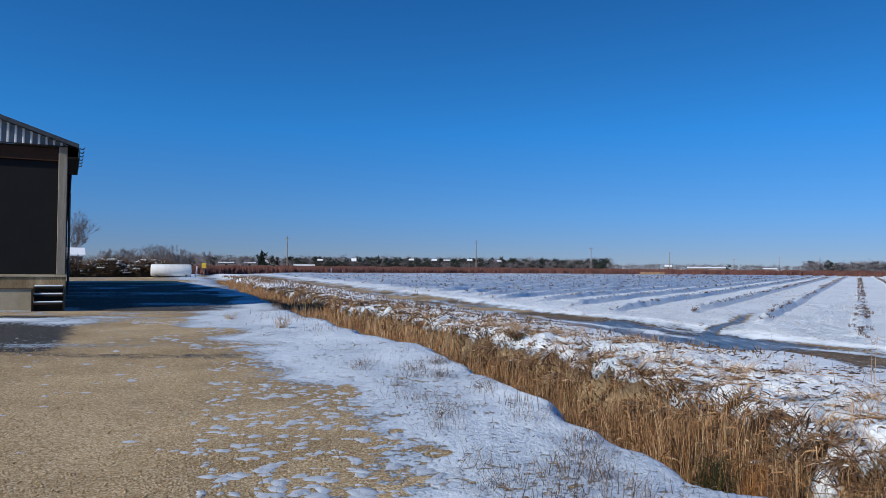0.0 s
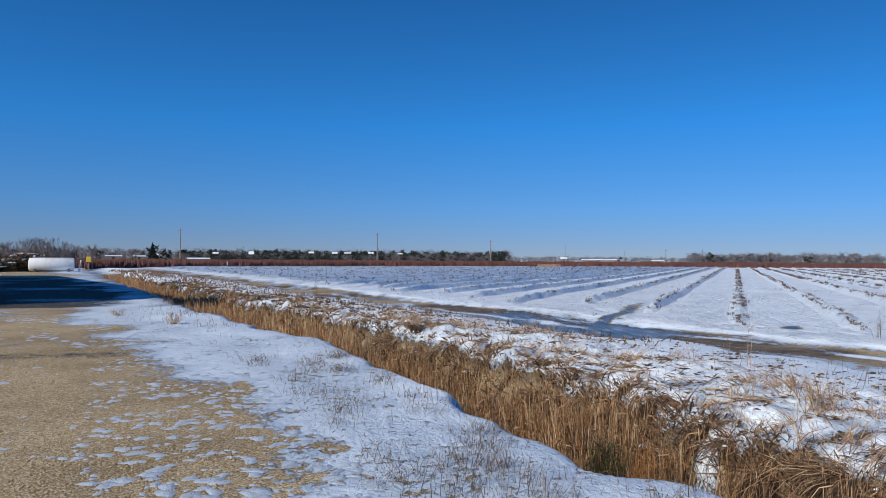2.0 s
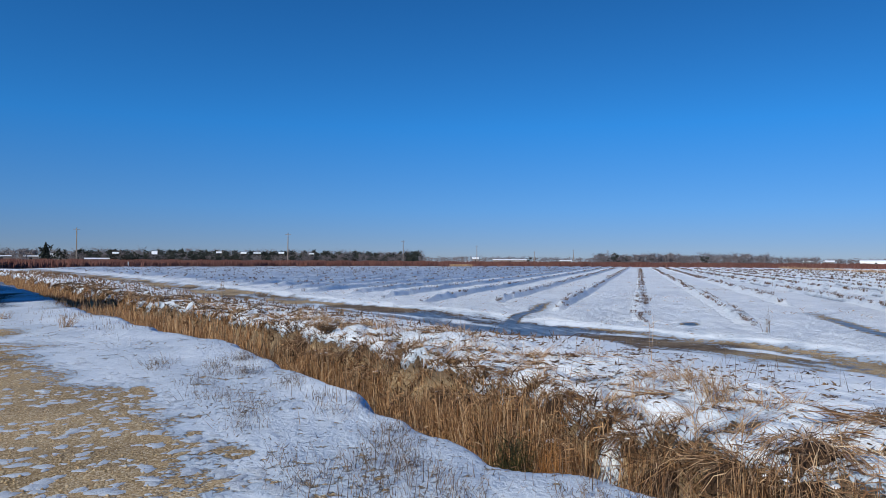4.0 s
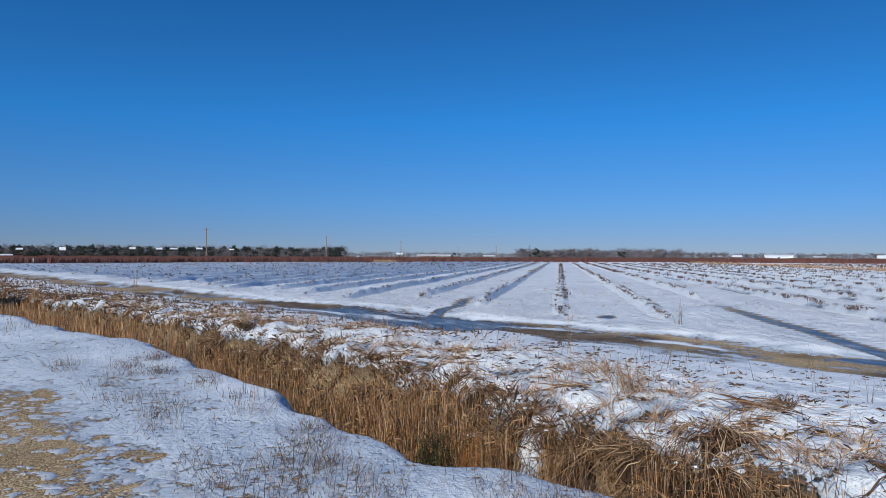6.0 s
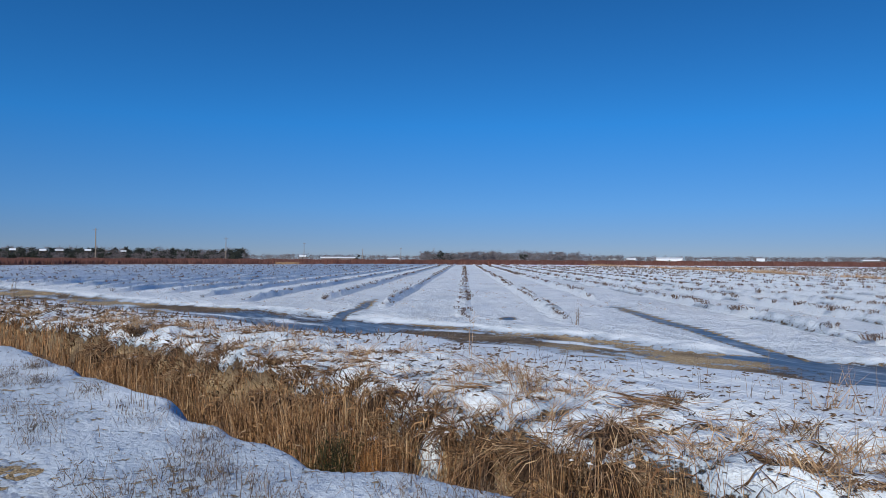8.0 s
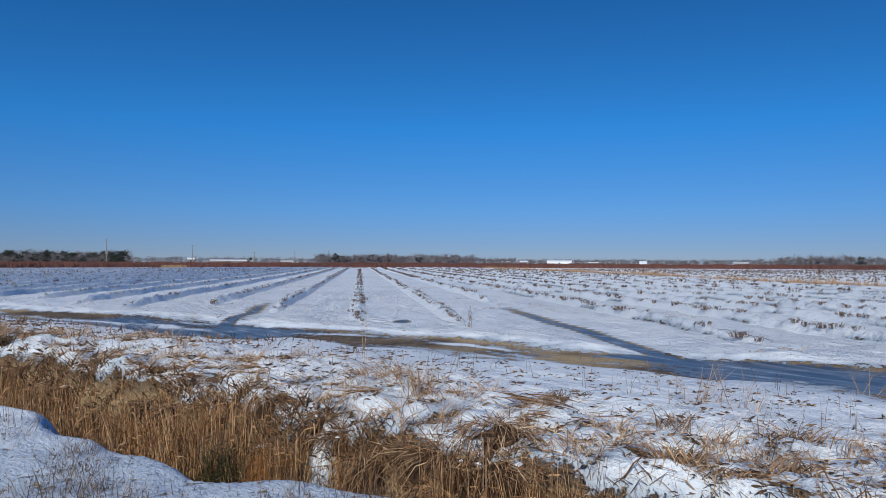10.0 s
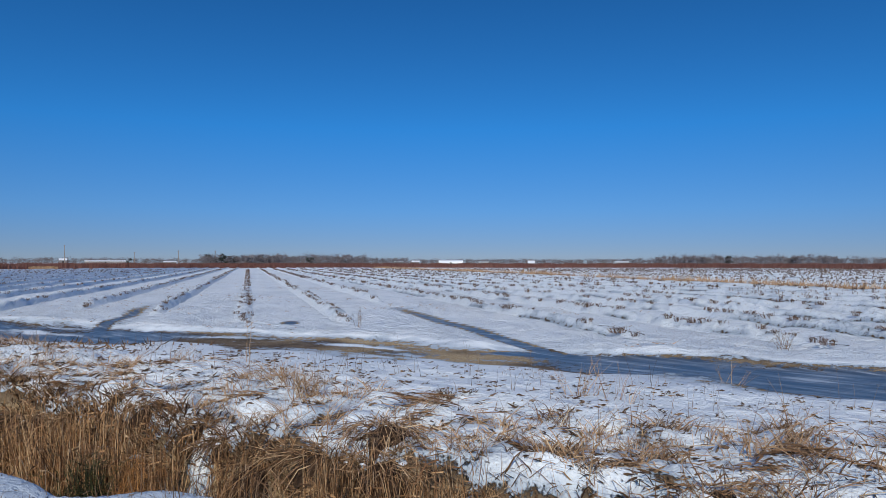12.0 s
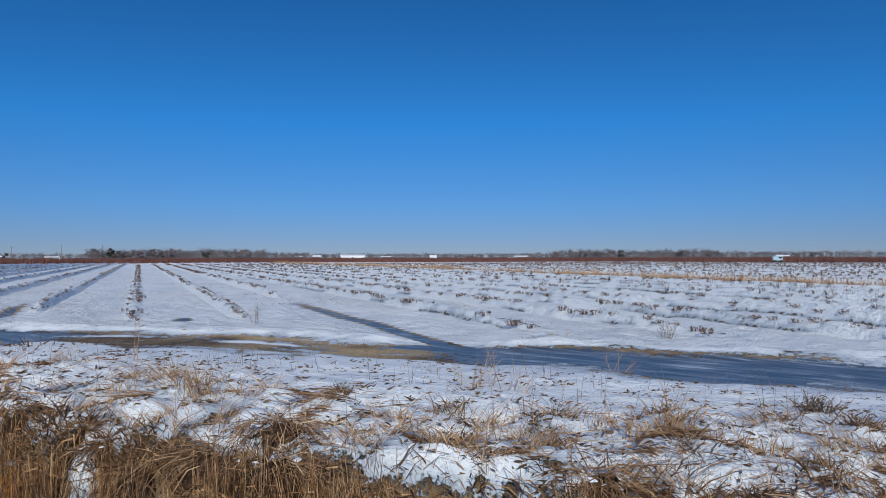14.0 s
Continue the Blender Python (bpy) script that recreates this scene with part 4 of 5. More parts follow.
# ---- red-twigged bushes beyond the field ----
def build_red_bushes():
    r = np.random.default_rng(8)
    pieces = []
    for d, share in ((0, 1.0), (6, 0.9), (14, 0.9), (24, 0.8), (38, 0.8), (56, 0.8)):
        n = int(9500 * share)
        az = -34 + 124 * r.random(n)
        edge = np.interp(az, [-34, -18, -8, 3, 15, 30, 50, 75, 90], [118, 128, 150, 178, 192, 205, 205, 205, 200]) + d
        edge = edge + r.normal(0, 0.7, n)
        rad = np.radians(az)
        base = np.stack([edge * np.sin(rad), edge * np.cos(rad), 0 * rad - 0.05], 1)
        h = (1.4 + 0.25 * r.random(n)) * (1 + 0.05 * np.sin(az * 3))
        off = np.stack([r.normal(0, 0.25, n), r.normal(0, 0.25, n), h], 1)
        pieces.append(spikes(base, off, 0.1 + 0.1 * r.random(n)))
    stuff("red_bushes", pieces, M_RED, "wide rows of red-twigged bare berry bushes", "bushes")


build_red_bushes()


# ---- poles, far buildings ----
def pole(az, d, tall, lean=0.0):
    p = empty_thing("utility_pole", "tall weathered wooden utility pole beyond the field", "pole", polar(az, d), "utility poles")
    part("shaft", tubem((0, 0, -0.3), (lean, 0, tall), 0.22, 0.13, n=8), M_POLE, p)
    part("crossarm", boxm(-0.9 + lean, -0.06, tall - 0.55, 0.9 + lean, 0.06, tall - 0.43), M_POLE, p)
    part("insulator", tubem((lean, 0, tall), (lean, 0, tall + 0.22), 0.05, n=6), M_STEEL, p)


for az, d, tall in ((-12.1, 245, 10.9), (2.6, 255, 10.8), (11.5, 330, 10.7), (17.3, 430, 10.8), (21.8, 500, 8.2), (24.8, 480, 9.0), (27.4, 470, 8.8)):
    pole(az, d, tall)


def far_house(name, az, d, wide, deep, wall, ridge, label, windows=3, turn=None, paint=None):
    at = polar(az, d)
    h = empty_thing(name, label, "building", at, "far buildings", turn=-az if turn is None else turn)
    part("wall", boxm(-wide / 2, 0, -0.3, wide / 2, deep, wall), paint or M_DIM, h)
    bm = bmesh.new()
    ring = [(-0.3, wall - 0.05), (-0.3, wall + 0.15), (deep / 2, ridge), (deep + 0.3, wall + 0.15), (deep + 0.3, wall - 0.05)]
    a = [bm.verts.new((-wide / 2 - 0.3, p, q)) for p, q in ring]
    b = [bm.verts.new((wide / 2 + 0.3, p, q)) for p, q in ring]
    for i in range(5):
        bm.faces.new((a[i], a[(i + 1) % 5], b[(i + 1) % 5], b[i]))
    bm.faces.new(a[::-1]), bm.faces.new(b)
    part("roof", bm, M_SNOW, h, "snow-covered roof")
    for i in range(windows):
        x = -wide / 2 + wide * (i + 0.5) / windows
        part("window", boxm(x - 0.5, -0.05, 1.0, x + 0.5, 0.02, wall - 0.5), M_GLASS, h)


far_house("white_barn", 45.4, 430, 14.0, 9, 2.3, 3.2, "long white barn with a snowy roof, far off", 1, paint=M_WHITE)
far_house("farmhouse", 51.7, 430, 3.6, 7, 1.4, 2.9, "small white farmhouse far off", 2, paint=M_WHITE)
for az, d, w, wl, rg in ((41.3, 520, 6, 2.0, 2.9), (42.6, 540, 6, 2.1, 3.2), (48.0, 520, 7, 1.9, 2.4), (58.6, 480, 8, 1.9, 2.5), (77.5, 420, 6, 1.9, 2.5), (19.9, 560, 26, 2.4, 3.1), (24.2, 520, 8, 1.9, 2.5), (17.2, 600, 5, 3.2, 4.6)):
    far_house("farm_building", az, d, w, 8, wl, rg, "low drab farm building with a snowy roof", 1)
for az, d, w, wl, rg in ((-10.8, 330, 9, 1.5, 2.0), (-13.6, 440, 4, 2.2, 4.2), (-16.6, 330, 6, 2.4, 2.8), (-14.9, 340, 5, 2.4, 2.8), (-27.4, 100, 3.6, 2.5, 3.6)):
    far_house("farm_building", az, d, w, 8, wl, rg, "drab house with a snowy roof among trees", 1)
for az, d, w, wl, rg in ((-7.0, 394, 2.2, 4.0, 5.6), (-2.5, 392, 2.2, 4.8, 5.7), (-0.7, 396, 2.4, 4.7, 5.6), (0.3, 392, 3, 4.8, 5.4), (2.1, 394, 2.4, 4.9, 5.7), (-9.6, 396, 2.4, 4.2, 5.0), (4.4, 394, 2.0, 4.6, 5.2)):
    far_house("farm_building", az, d, w, 4, wl, rg, "drab house with a snowy roof among trees", 1, turn=-az, paint=M_DARKW)


def build_utility_vehicle():
    v = empty_thing("sprayer_cart", "pale blue box-bodied field cart on rubber wheels", "vehicle", polar(77.2, 199), turn=-70)
    part("body", boxm(-1.2, -0.7, 0.55, 1.0, 0.7, 1.65, bev=0.15), M_TEAL, v)
    part("cab_window", boxm(0.1, -0.72, 1.1, 0.8, -0.69, 1.5), M_GLASS, v)
    for x in (-0.8, 0.7):
        for y in (-0.7, 0.7):
            w = part("wheel", tubem((x, y - 0.12, 0.35), (x, y + 0.12, 0.35), 0.38, n=14), M_RUBBER, v)
    part("hitch", tubem((1.0, 0, 0.6), (1.7, 0, 0.5), 0.06), M_STEEL, v)


build_utility_vehicle()


# ---- growth in and along the ditch ----
def scatter(n, y0, y1, inner, outer, r, power=1.0):
    """Places between two lines given as functions of y; denser towards small y with a higher power."""
    y = y0 + (y1 - y0) * r.random(n) ** power
    a, b = inner(y), outer(y)
    return a + (b - a) * r.random(n), y


def build_reeds():
    r = np.random.default_rng(31)
    free = lambda x, y: np.hypot((x - 3.22 - 0.4 * (y - 6.2)) / 0.2, (y - 6.15) / 0.52) > 1
    # upright pale stalks in uneven stands
    x, y = scatter(27000, 0.2, 78, lambda q: near_lip(q) + 0.2, lambda q: reed_far(q) + 0.1, r, 2.2)
    den = fbm(x, y, 0.4, 111, 3)
    keep = ((den > np.where(y < 7.5, -0.08, -0.06)) | ((y > 20) & (den > -0.6))) & free(x, y) & (np.hypot(x - 2.5, y - 6.25) > 0.4)
    x, y, den = x[keep], y[keep], den[keep]
    n = len(x)
    across = (x - near_lip(y)) / np.maximum(far_lip(y) - near_lip(y), 0.5)
    z = height(x, y)
    top = -0.13 + 0.13 * r.normal(size=n) + 0.22 * den + 0.12 * vnoise(x, y, 1.6, 117) - 0.26 * (1 - sstep(across, 0.0, 0.5)) - 0.12 * sstep(across, 0.6, 1.0) * sstep(y, 4.2, 5.6) - 0.26 * sstep(y, 7.0, 12.0)
    hgt = np.clip(top - z, 0.2, 1.5)
    lean = r.normal(0, 0.09, (n, 2)) + 0.14 * np.stack([vnoise(x, y, 0.5, 113), vnoise(x, y, 0.5, 114)], 1)
    snapped = r.random(n) < 0.1
    lean[snapped] += r.normal(0, 0.5, (int(snapped.sum()), 2))
    base = np.stack([x, y, z - 0.03], 1)
    off = np.stack([lean[:, 0] * hgt, lean[:, 1] * hgt, hgt], 1)
    bend = np.stack([r.normal(0, 0.05, n), r.normal(0, 0.05, n), -0.03 * r.random(n)], 1)
    grow = 1 + y / 25
    out = [stems(base, off, bend, (0.0032 + 0.004 * r.random(n) ** 1.5) * grow, 2)]
    x2, y2 = scatter(6500, 18, 80, lambda q: near_lip(q) + 0.3, lambda q: reed_far(q), r, 1.2)
    z2 = height(x2, y2)
    h2 = np.clip(-0.2 + 0.14 * r.normal(size=6500) - z2, 0.2, 1.3)
    out.append(spikes(np.stack([x2, y2, z2 - 0.03], 1), np.stack([r.normal(0, 0.12, 6500) * h2, r.normal(0, 0.12, 6500) * h2, h2], 1), 0.012 + 0.0006 * y2))
    # leaves that hang from the stalks
    m = r.choice(n, 7000)
    b = base[m] + off[m] * (0.45 + 0.55 * r.random(len(m)))[:, None]
    a = r.random(len(m)) * 6.283
    ln = 0.1 + 0.2 * r.random(len(m))
    off2 = np.stack([np.cos(a) * ln * 0.6, np.sin(a) * ln * 0.6, ln * 0.6], 1)
    bend2 = np.stack([np.cos(a) * ln * 0.5, np.sin(a) * ln * 0.5, -ln * 1.3], 1)
    out.append(blades(b, off2, bend2, (0.004 + 0.005 * r.random(len(m))) * grow[m], 2))
    stuff("reeds", out, M_REED, "dense dry tan reeds standing in the ditch", "reeds")
    # tangle of old leaves below the tops, darker to paint shade between stalks
    x, y = scatter(15000, -1.5, 60, lambda q: near_lip(q) + 0.12, lambda q: reed_far(q) + 0.15, r, 2.0)
    keep = free(x, y) & (np.hypot(x - 2.5, y - 6.25) > 0.32)
    x, y = x[keep], y[keep]
    n = len(x)
    z = height(x, y)
    across = (x - near_lip(y)) / np.maximum(far_lip(y) - near_lip(y), 0.5)
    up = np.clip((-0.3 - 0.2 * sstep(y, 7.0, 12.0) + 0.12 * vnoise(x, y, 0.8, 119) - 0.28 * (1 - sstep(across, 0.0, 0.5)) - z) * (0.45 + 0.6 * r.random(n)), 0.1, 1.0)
    a = r.random(n) * 6.283
    off = np.stack([np.cos(a) * up * 0.35, np.sin(a) * up * 0.35, up], 1)
    bend = np.stack([np.cos(a) * up * 0.5, np.sin(a) * up * 0.5, -0.4 * up * r.random(n)], 1)
    stuff("old_reed_leaves", [blades(np.stack([x, y, z - 0.02], 1), off, bend, (0.005 + 0.007 * r.random(n)) * (1 + y / 20), 2)], M_REEDD, "tangle of old reed leaves in the ditch, dark brown to paint shade between reeds", "reeds")
    # a few tall thin stalks above the rest
    x, y = scatter(420, 0.5, 26, lambda q: near_lip(q) + 0.4, lambda q: reed_far(q) + 0.5, r, 1.5)
    keep = free(x, y)
    x, y = x[keep], y[keep]
    z = height(x, y)
    h = 0.05 + 0.4 * r.random(len(x)) ** 1.6 - z
    off = np.stack([r.normal(0, 0.07, len(x)) * h, r.normal(0, 0.07, len(x)) * h, h], 1)
    stuff("tall_reeds", [stems(np.stack([x, y, z - 0.03], 1), off, r.normal(0, 0.05, (len(x), 3)), 0.003 + 0.0015 * r.random(len(x)), 3)], M_GRASS, "single tall pale reed stalks above the ditch", "reeds")


build_reeds()


def build_bank_grass():
    r = np.random.default_rng(32)
    free = lambda x, y: np.hypot((x - 3.22 - 0.4 * (y - 6.2)) / 0.2, (y - 6.15) / 0.52) > 1

    def fountain(x, y, size, per, w, droop, spread=0.35):
        """Drooping blades round each place."""
        m = len(x) * per
        pick = np.repeat(np.arange(len(x)), per)
        bx, by = x[pick] + r.normal(0, 1, m) * size[pick] * spread, y[pick] + r.normal(0, 1, m) * size[pick] * spread
        a = r.random(m) * 6.283
        ln = size[pick] * (0.5 + 0.9 * r.random(m))
        tilt = 0.2 + 0.5 * r.random(m)
        off = np.stack([np.cos(a) * ln * tilt, np.sin(a) * ln * tilt, ln], 1)
        bend = np.stack([np.cos(a) * ln * 0.5, np.sin(a) * ln * 0.5, -ln * droop * r.random(m)], 1)
        return blades(np.stack([bx, by, height(bx, by) - 0.02], 1), off, bend, w * (0.6 + 0.8 * r.random(m)) * (1 + np.abs(by) / 22), 2)

    # thatched mounds where old grass has collapsed over the ditch's far side
    c = 46
    cx, cy = scatter(c, -2.5, 17, lambda q: reed_far(q) - 0.35, lambda q: reed_far(q) + 0.35, r, 1.25)
    size = 0.13 + 0.2 * r.random(c) ** 1.5
    cx, cy, size = np.append(cx, (3.6, 3.85, 4.3, 4.0, 4.15, 4.2, 4.35)), np.append(cy, (5.75, 5.2, 4.9, 4.45, 3.85, 3.2, 2.6)), np.append(size, (0.38, 0.34, 0.36, 0.34, 0.36, 0.32, 0.3))
    keep = free(cx, cy)
    cx, cy, size = cx[keep], cy[keep], size[keep]
    c = len(cx)
    z = np.maximum(height(cx, cy), -0.32) - 0.03
    mx, my, mz, ms = cx, cy, z, size
    # dark cores under the strands, painting the shade seen through their gaps
    stuff("sodden_thatch", [domes(cx, cy, z - 0.12, size * 0.8, size * 0.75, size * 0.3 + 0.1, r, 12)], M_MATD, "mounds of collapsed grass at the ditch side, darkened to paint shade between straws", "straw")
    per = 250
    m = c * per
    pick = np.repeat(np.arange(c), per)
    a, q = r.random(m) * 6.283, r.random(m) ** 0.6
    sz = size[pick]
    lay_way = (r.random(c) * 6.283)[pick] + r.normal(0, 0.9, m)
    base = np.stack([cx[pick] + np.cos(a) * q * sz * 0.95, cy[pick] + np.sin(a) * q * sz * 0.95, z[pick] + sz * 0.34 * np.sqrt(np.maximum(1 - q * q * 0.9, 0)) * (0.6 + 0.7 * r.random(m))], 1)
    ln = 0.06 + sz * (0.35 + 0.6 * r.random(m))
    out_x, out_y = np.cos(a) * q + 0.7 * np.cos(lay_way) - 0.2, np.sin(a) * q + 0.7 * np.sin(lay_way) - 0.2
    off = np.stack([out_x * ln, out_y * ln, ln * r.normal(0.25, 0.35, m)], 1)
    bend = np.stack([0 * ln, 0 * ln, -ln * (0.3 + 0.6 * q)], 1)
    w = 0.0022 + 0.0032 * r.random(m)
    half = r.random(m) < 0.62
    stuff("matted_grass", [blades(base[half], off[half], bend[half], w[half], 2)], M_MAT, "matted brown grass thatch hanging over the ditch side", "grass")
    half = ~half
    stuff("pale_thatch", [blades(base[half], off[half], bend[half], w[half], 2)], M_GRASS, "pale straws over the matted grass at the ditch side", "grass")
    # tangled tussocks all down the ditch's far side
    x, y = scatter(850, -3.0, 40, lambda q: reed_far(q) - 0.95, lambda q: reed_far(q) + 0.22 - 0.2 * sstep(q, 7.0, 12.0), r, 1.7)
    keep = free(x, y)
    x, y = x[keep], y[keep]
    x2, y2 = scatter(400, 6.0, 18, lambda q: reed_far(q) - 0.75, lambda q: reed_far(q) + 0.25, r, 1.3)
    keep = free(x2, y2)
    x2, y2 = x2[keep], y2[keep]
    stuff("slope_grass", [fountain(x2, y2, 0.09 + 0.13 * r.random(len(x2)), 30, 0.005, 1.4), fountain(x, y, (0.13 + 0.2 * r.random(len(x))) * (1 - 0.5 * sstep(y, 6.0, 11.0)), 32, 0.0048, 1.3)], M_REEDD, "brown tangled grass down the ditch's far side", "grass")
    # lying bundles of flattened straw on the bank
    c = 26
    cx, cy = scatter(c, -3.0, 15, lambda q: far_lip(q) - 0.1, lambda q: far_lip(q) + 1.5, r, 1.2)
    cx, cy = np.append(cx, (5.55, 5.0)), np.append(cy, (6.1, 5.25))
    c = len(cx)
    way, size = r.normal(2.3, 0.6, c), 0.08 + 0.16 * r.random(c) ** 1.3
    size[-2:] = 0.36, 0.34
    per = 44
    m = c * per
    pick = np.repeat(np.arange(c), per)
    du, dv = r.normal(0, 0.5, m) * size[pick], r.normal(0, 0.22, m) * size[pick]
    wa = way[pick] + r.normal(0, 0.32, m) + 3.14 * (r.random(m) < 0.5)
    x = cx[pick] + np.cos(way[pick]) * du - np.sin(way[pick]) * dv
    y = cy[pick] + np.sin(way[pick]) * du + np.cos(way[pick]) * dv
    dome = 0.3 * size[pick] * np.exp(-(du ** 2 + 3 * dv ** 2) / size[pick] ** 2) * r.random(m)
    ln = size[pick] * (0.5 + 0.9 * r.random(m))
    off = np.stack([np.cos(wa) * ln, np.sin(wa) * ln, ln * r.normal(0.06, 0.14, m)], 1)
    stuff("straw_mat", [blades(np.stack([x, y, height(x, y) + 0.012 + dome], 1), off, np.stack([0 * ln, 0 * ln, -0.12 * ln], 1), 0.003 + 0.005 * r.random(m), 3)], M_MAT, "flattened bundles of brown straw lying on the snowy bank", "straw")
    # tussocks and fallen straws
    x, y = scatter(750, -3.0, 45, lambda q: far_lip(q) - 0.3, lambda q: far_lip(q) + 1.7 + 0.4 * np.sin(q), r, 1.6)
    keep = (fbm(x, y, 0.5, 121, 3) + 0.25 * (1 - (x - far_lip(y)) / 1.6) > 0.02) & free(x, y)
    x, y = x[keep], y[keep]
    out = [fountain(x, y, 0.07 + 0.17 * r.random(len(x)) ** 1.7, 26, 0.0042, 1.5)]
    n = 1500
    x, y = scatter(n, -3.0, 26, lambda q: far_lip(q) - 0.4, lambda q: far_lip(q) + 2.2, r, 1.5)
    a = r.random(n) * 6.283
    ln = 0.12 + 0.4 * r.random(n) ** 1.5
    off = np.stack([np.cos(a) * ln, np.sin(a) * ln, ln * np.abs(r.normal(0, 0.25, n))], 1)
    out.append(stems(np.stack([x, y, height(x, y) + 0.015 + 0.03 * r.random(n)], 1), off, np.stack([0 * a, 0 * a, -0.12 * ln], 1), 0.0028 + 0.003 * r.random(n), 2))
    stuff("bank_grass", out, M_GRASS, "dry drooping grass tussocks and straw on the snowy bank", "grass")
    # broad brown tussocks on the bank where the ditch bends away
    x = np.array((5.5, 5.8, 5.1, 7.1, 7.3, 6.9, 6.4, 5.35, 6.3, 4.9, 5.9, 6.6))
    y = np.array((1.85, 1.0, 2.0, 1.6, 0.9, 2.6, 3.4, 2.9, 2.2, 3.6, 4.3, 0.7))
    stuff("brown_tussocks", [fountain(x, y, np.linspace(0.15, 0.22, len(x)), 90, 0.0046, 1.7, 0.55)], M_MAT, "broad brown grass tussocks slumped on the snowy bank", "grass")
    stuff("tussock_straws", [fountain(x, y, np.linspace(0.3, 0.2, len(x)), 22, 0.003, 0.8, 0.4)], M_GRASS, "pale straws standing out of the brown tussocks", "grass")
    # dark curled leaves and clods, thick by the lip and in loose lines towards the track
    k = 3000
    cx, cy = scatter(k, -3.0, 48, lambda q: far_lip(q) - 0.4, lambda q: far_lip(q) + 0.4 + (track_near(q) - far_lip(q) - 0.7) * r.random(len(q)) ** 1.6, r, 1.75)
    n = 17000
    pick = r.integers(0, k, n)
    x, y = cx[pick] + r.normal(0, 0.045, n), cy[pick] + r.normal(0, 0.04, n)
    a = r.random(n) * 6.283
    ln = (0.028 + 0.05 * r.random(n)) * (1 + np.abs(y) / 30)
    off = np.stack([np.cos(a) * ln, np.sin(a) * ln, ln * (0.15 + 0.7 * r.random(n))], 1)
    bend = np.stack([np.cos(a) * ln * 0.3, np.sin(a) * ln * 0.3, -0.5 * ln * r.random(n)], 1)
    stuff("leaf_litter", [blades(np.stack([x, y, height(x, y) - 0.008], 1), off, bend, (0.005 + 0.009 * r.random(n)) * (1 + np.abs(y) / 40), 2)], M_LITTER, "dark curled leaves and clods poking through the bank snow", "litter")
    k = 1500
    cx, cy = scatter(k, -3.0, 34, lambda q: far_lip(q) + 0.9, lambda q: track_near(q) - 0.25, r, 1.6)
    pick = np.repeat(np.arange(k), 4)
    n = 4 * k
    x, y = cx[pick] + r.normal(0, 0.035, n), cy[pick] + r.normal(0, 0.03, n)
    a = r.random(n) * 6.283
    ln = (0.02 + 0.045 * r.random(n) ** 1.5) * (1 + np.abs(y) / 30)
    off = np.stack([np.cos(a) * ln, np.sin(a) * ln, 0.6 * ln], 1)
    stuff("stubble_tufts", [blades(np.stack([x, y, height(x, y) - 0.006], 1), off, np.stack([0 * ln, 0 * ln, -0.4 * ln], 1), (0.007 + 0.009 * r.random(n)) * (1 + np.abs(y) / 40), 2)], M_LITTER, "small dark tufts dotting the flat snow before the track", "stubble")
    n = 1900
    x, y = scatter(n, 13.0, 95, lambda q: far_lip(q) - 0.3, lambda q: track_near(q) + 0.2, r, 1.3)
    h = (0.05 + 0.1 * r.random(n)) * (1 + y / 90)
    off = np.stack([r.normal(0, 0.5, n) * h, r.normal(0, 0.5, n) * h, h], 1)
    stuff("bank_stubble", [spikes(np.stack([x, y, height(x, y) - 0.01], 1), off, 0.008 + 0.0006 * y)], M_MAT, "brown stubble dotting the snowy bank along the ditch", "stubble")
    # airy upright grass in loose stands
    c = 300
    cx, cy = scatter(c, -3.0, 18, lambda q: far_lip(q) - 0.2, lambda q: far_lip(q) + 1.9, r, 1.3)
    cx[:6], cy[:6] = (4.75, 4.95, 4.6, 4.85, 7.3, 7.2), (6.9, 7.1, 6.6, 7.4, 4.9, 4.4)
    per = 18
    m = c * per
    pick = np.repeat(np.arange(c), per)
    spread = (0.05 + 0.12 * r.random(c))[pick]
    x, y = cx[pick] + r.normal(0, 1, m) * spread, cy[pick] + r.normal(0, 1, m) * spread
    tall = 0.1 + 0.28 * r.random(c) ** 1.5
    tall[:6] = 0.42
    hh = tall[pick] * (0.45 + 0.65 * r.random(m))
    lean = r.normal(0, 0.22, (c, 2))[pick] + r.normal(0, 0.2, (m, 2))
    off = np.stack([lean[:, 0] * hh, lean[:, 1] * hh, hh], 1)
    bend = np.stack([lean[:, 0] * hh * 0.9, lean[:, 1] * hh * 0.9, -0.3 * hh * r.random(m)], 1)
    stuff("airy_grass", [blades(np.stack([x, y, height(x, y) - 0.02], 1), off, bend, 0.0022 + 0.0026 * r.random(m), 2)], M_GRASS, "pale upright dry grass on the snowy bank", "grass")
    # tall single straws
    n = 800
    x, y = scatter(n, -3.0, 34, lambda q: far_lip(q), lambda q: track_near(q) - 0.3, r, 1.4)
    h = 0.1 + 0.42 * r.random(n) ** 2
    off = np.stack([r.normal(0, 0.15, n) * h, r.normal(0, 0.15, n) * h, h], 1)
    stuff("tall_straws", [stems(np.stack([x, y, height(x, y) - 0.02], 1), off, r.normal(0, 0.04, (n, 3)), 0.0022 + 0.002 * r.random(n), 2)], M_STALK, "thin upright straws in the snow before the track", "straw")
    # snow caught on the thatch and in the reeds
    k = r.integers(0, len(mx), 150)
    x, y = mx[k] + r.normal(0, 0.5, 150) * ms[k], my[k] + r.normal(0, 0.5, 150) * ms[k]
    z = mz[k] + ms[k] * 0.26
    q = 0.01 + 0.035 * r.random(150) ** 2
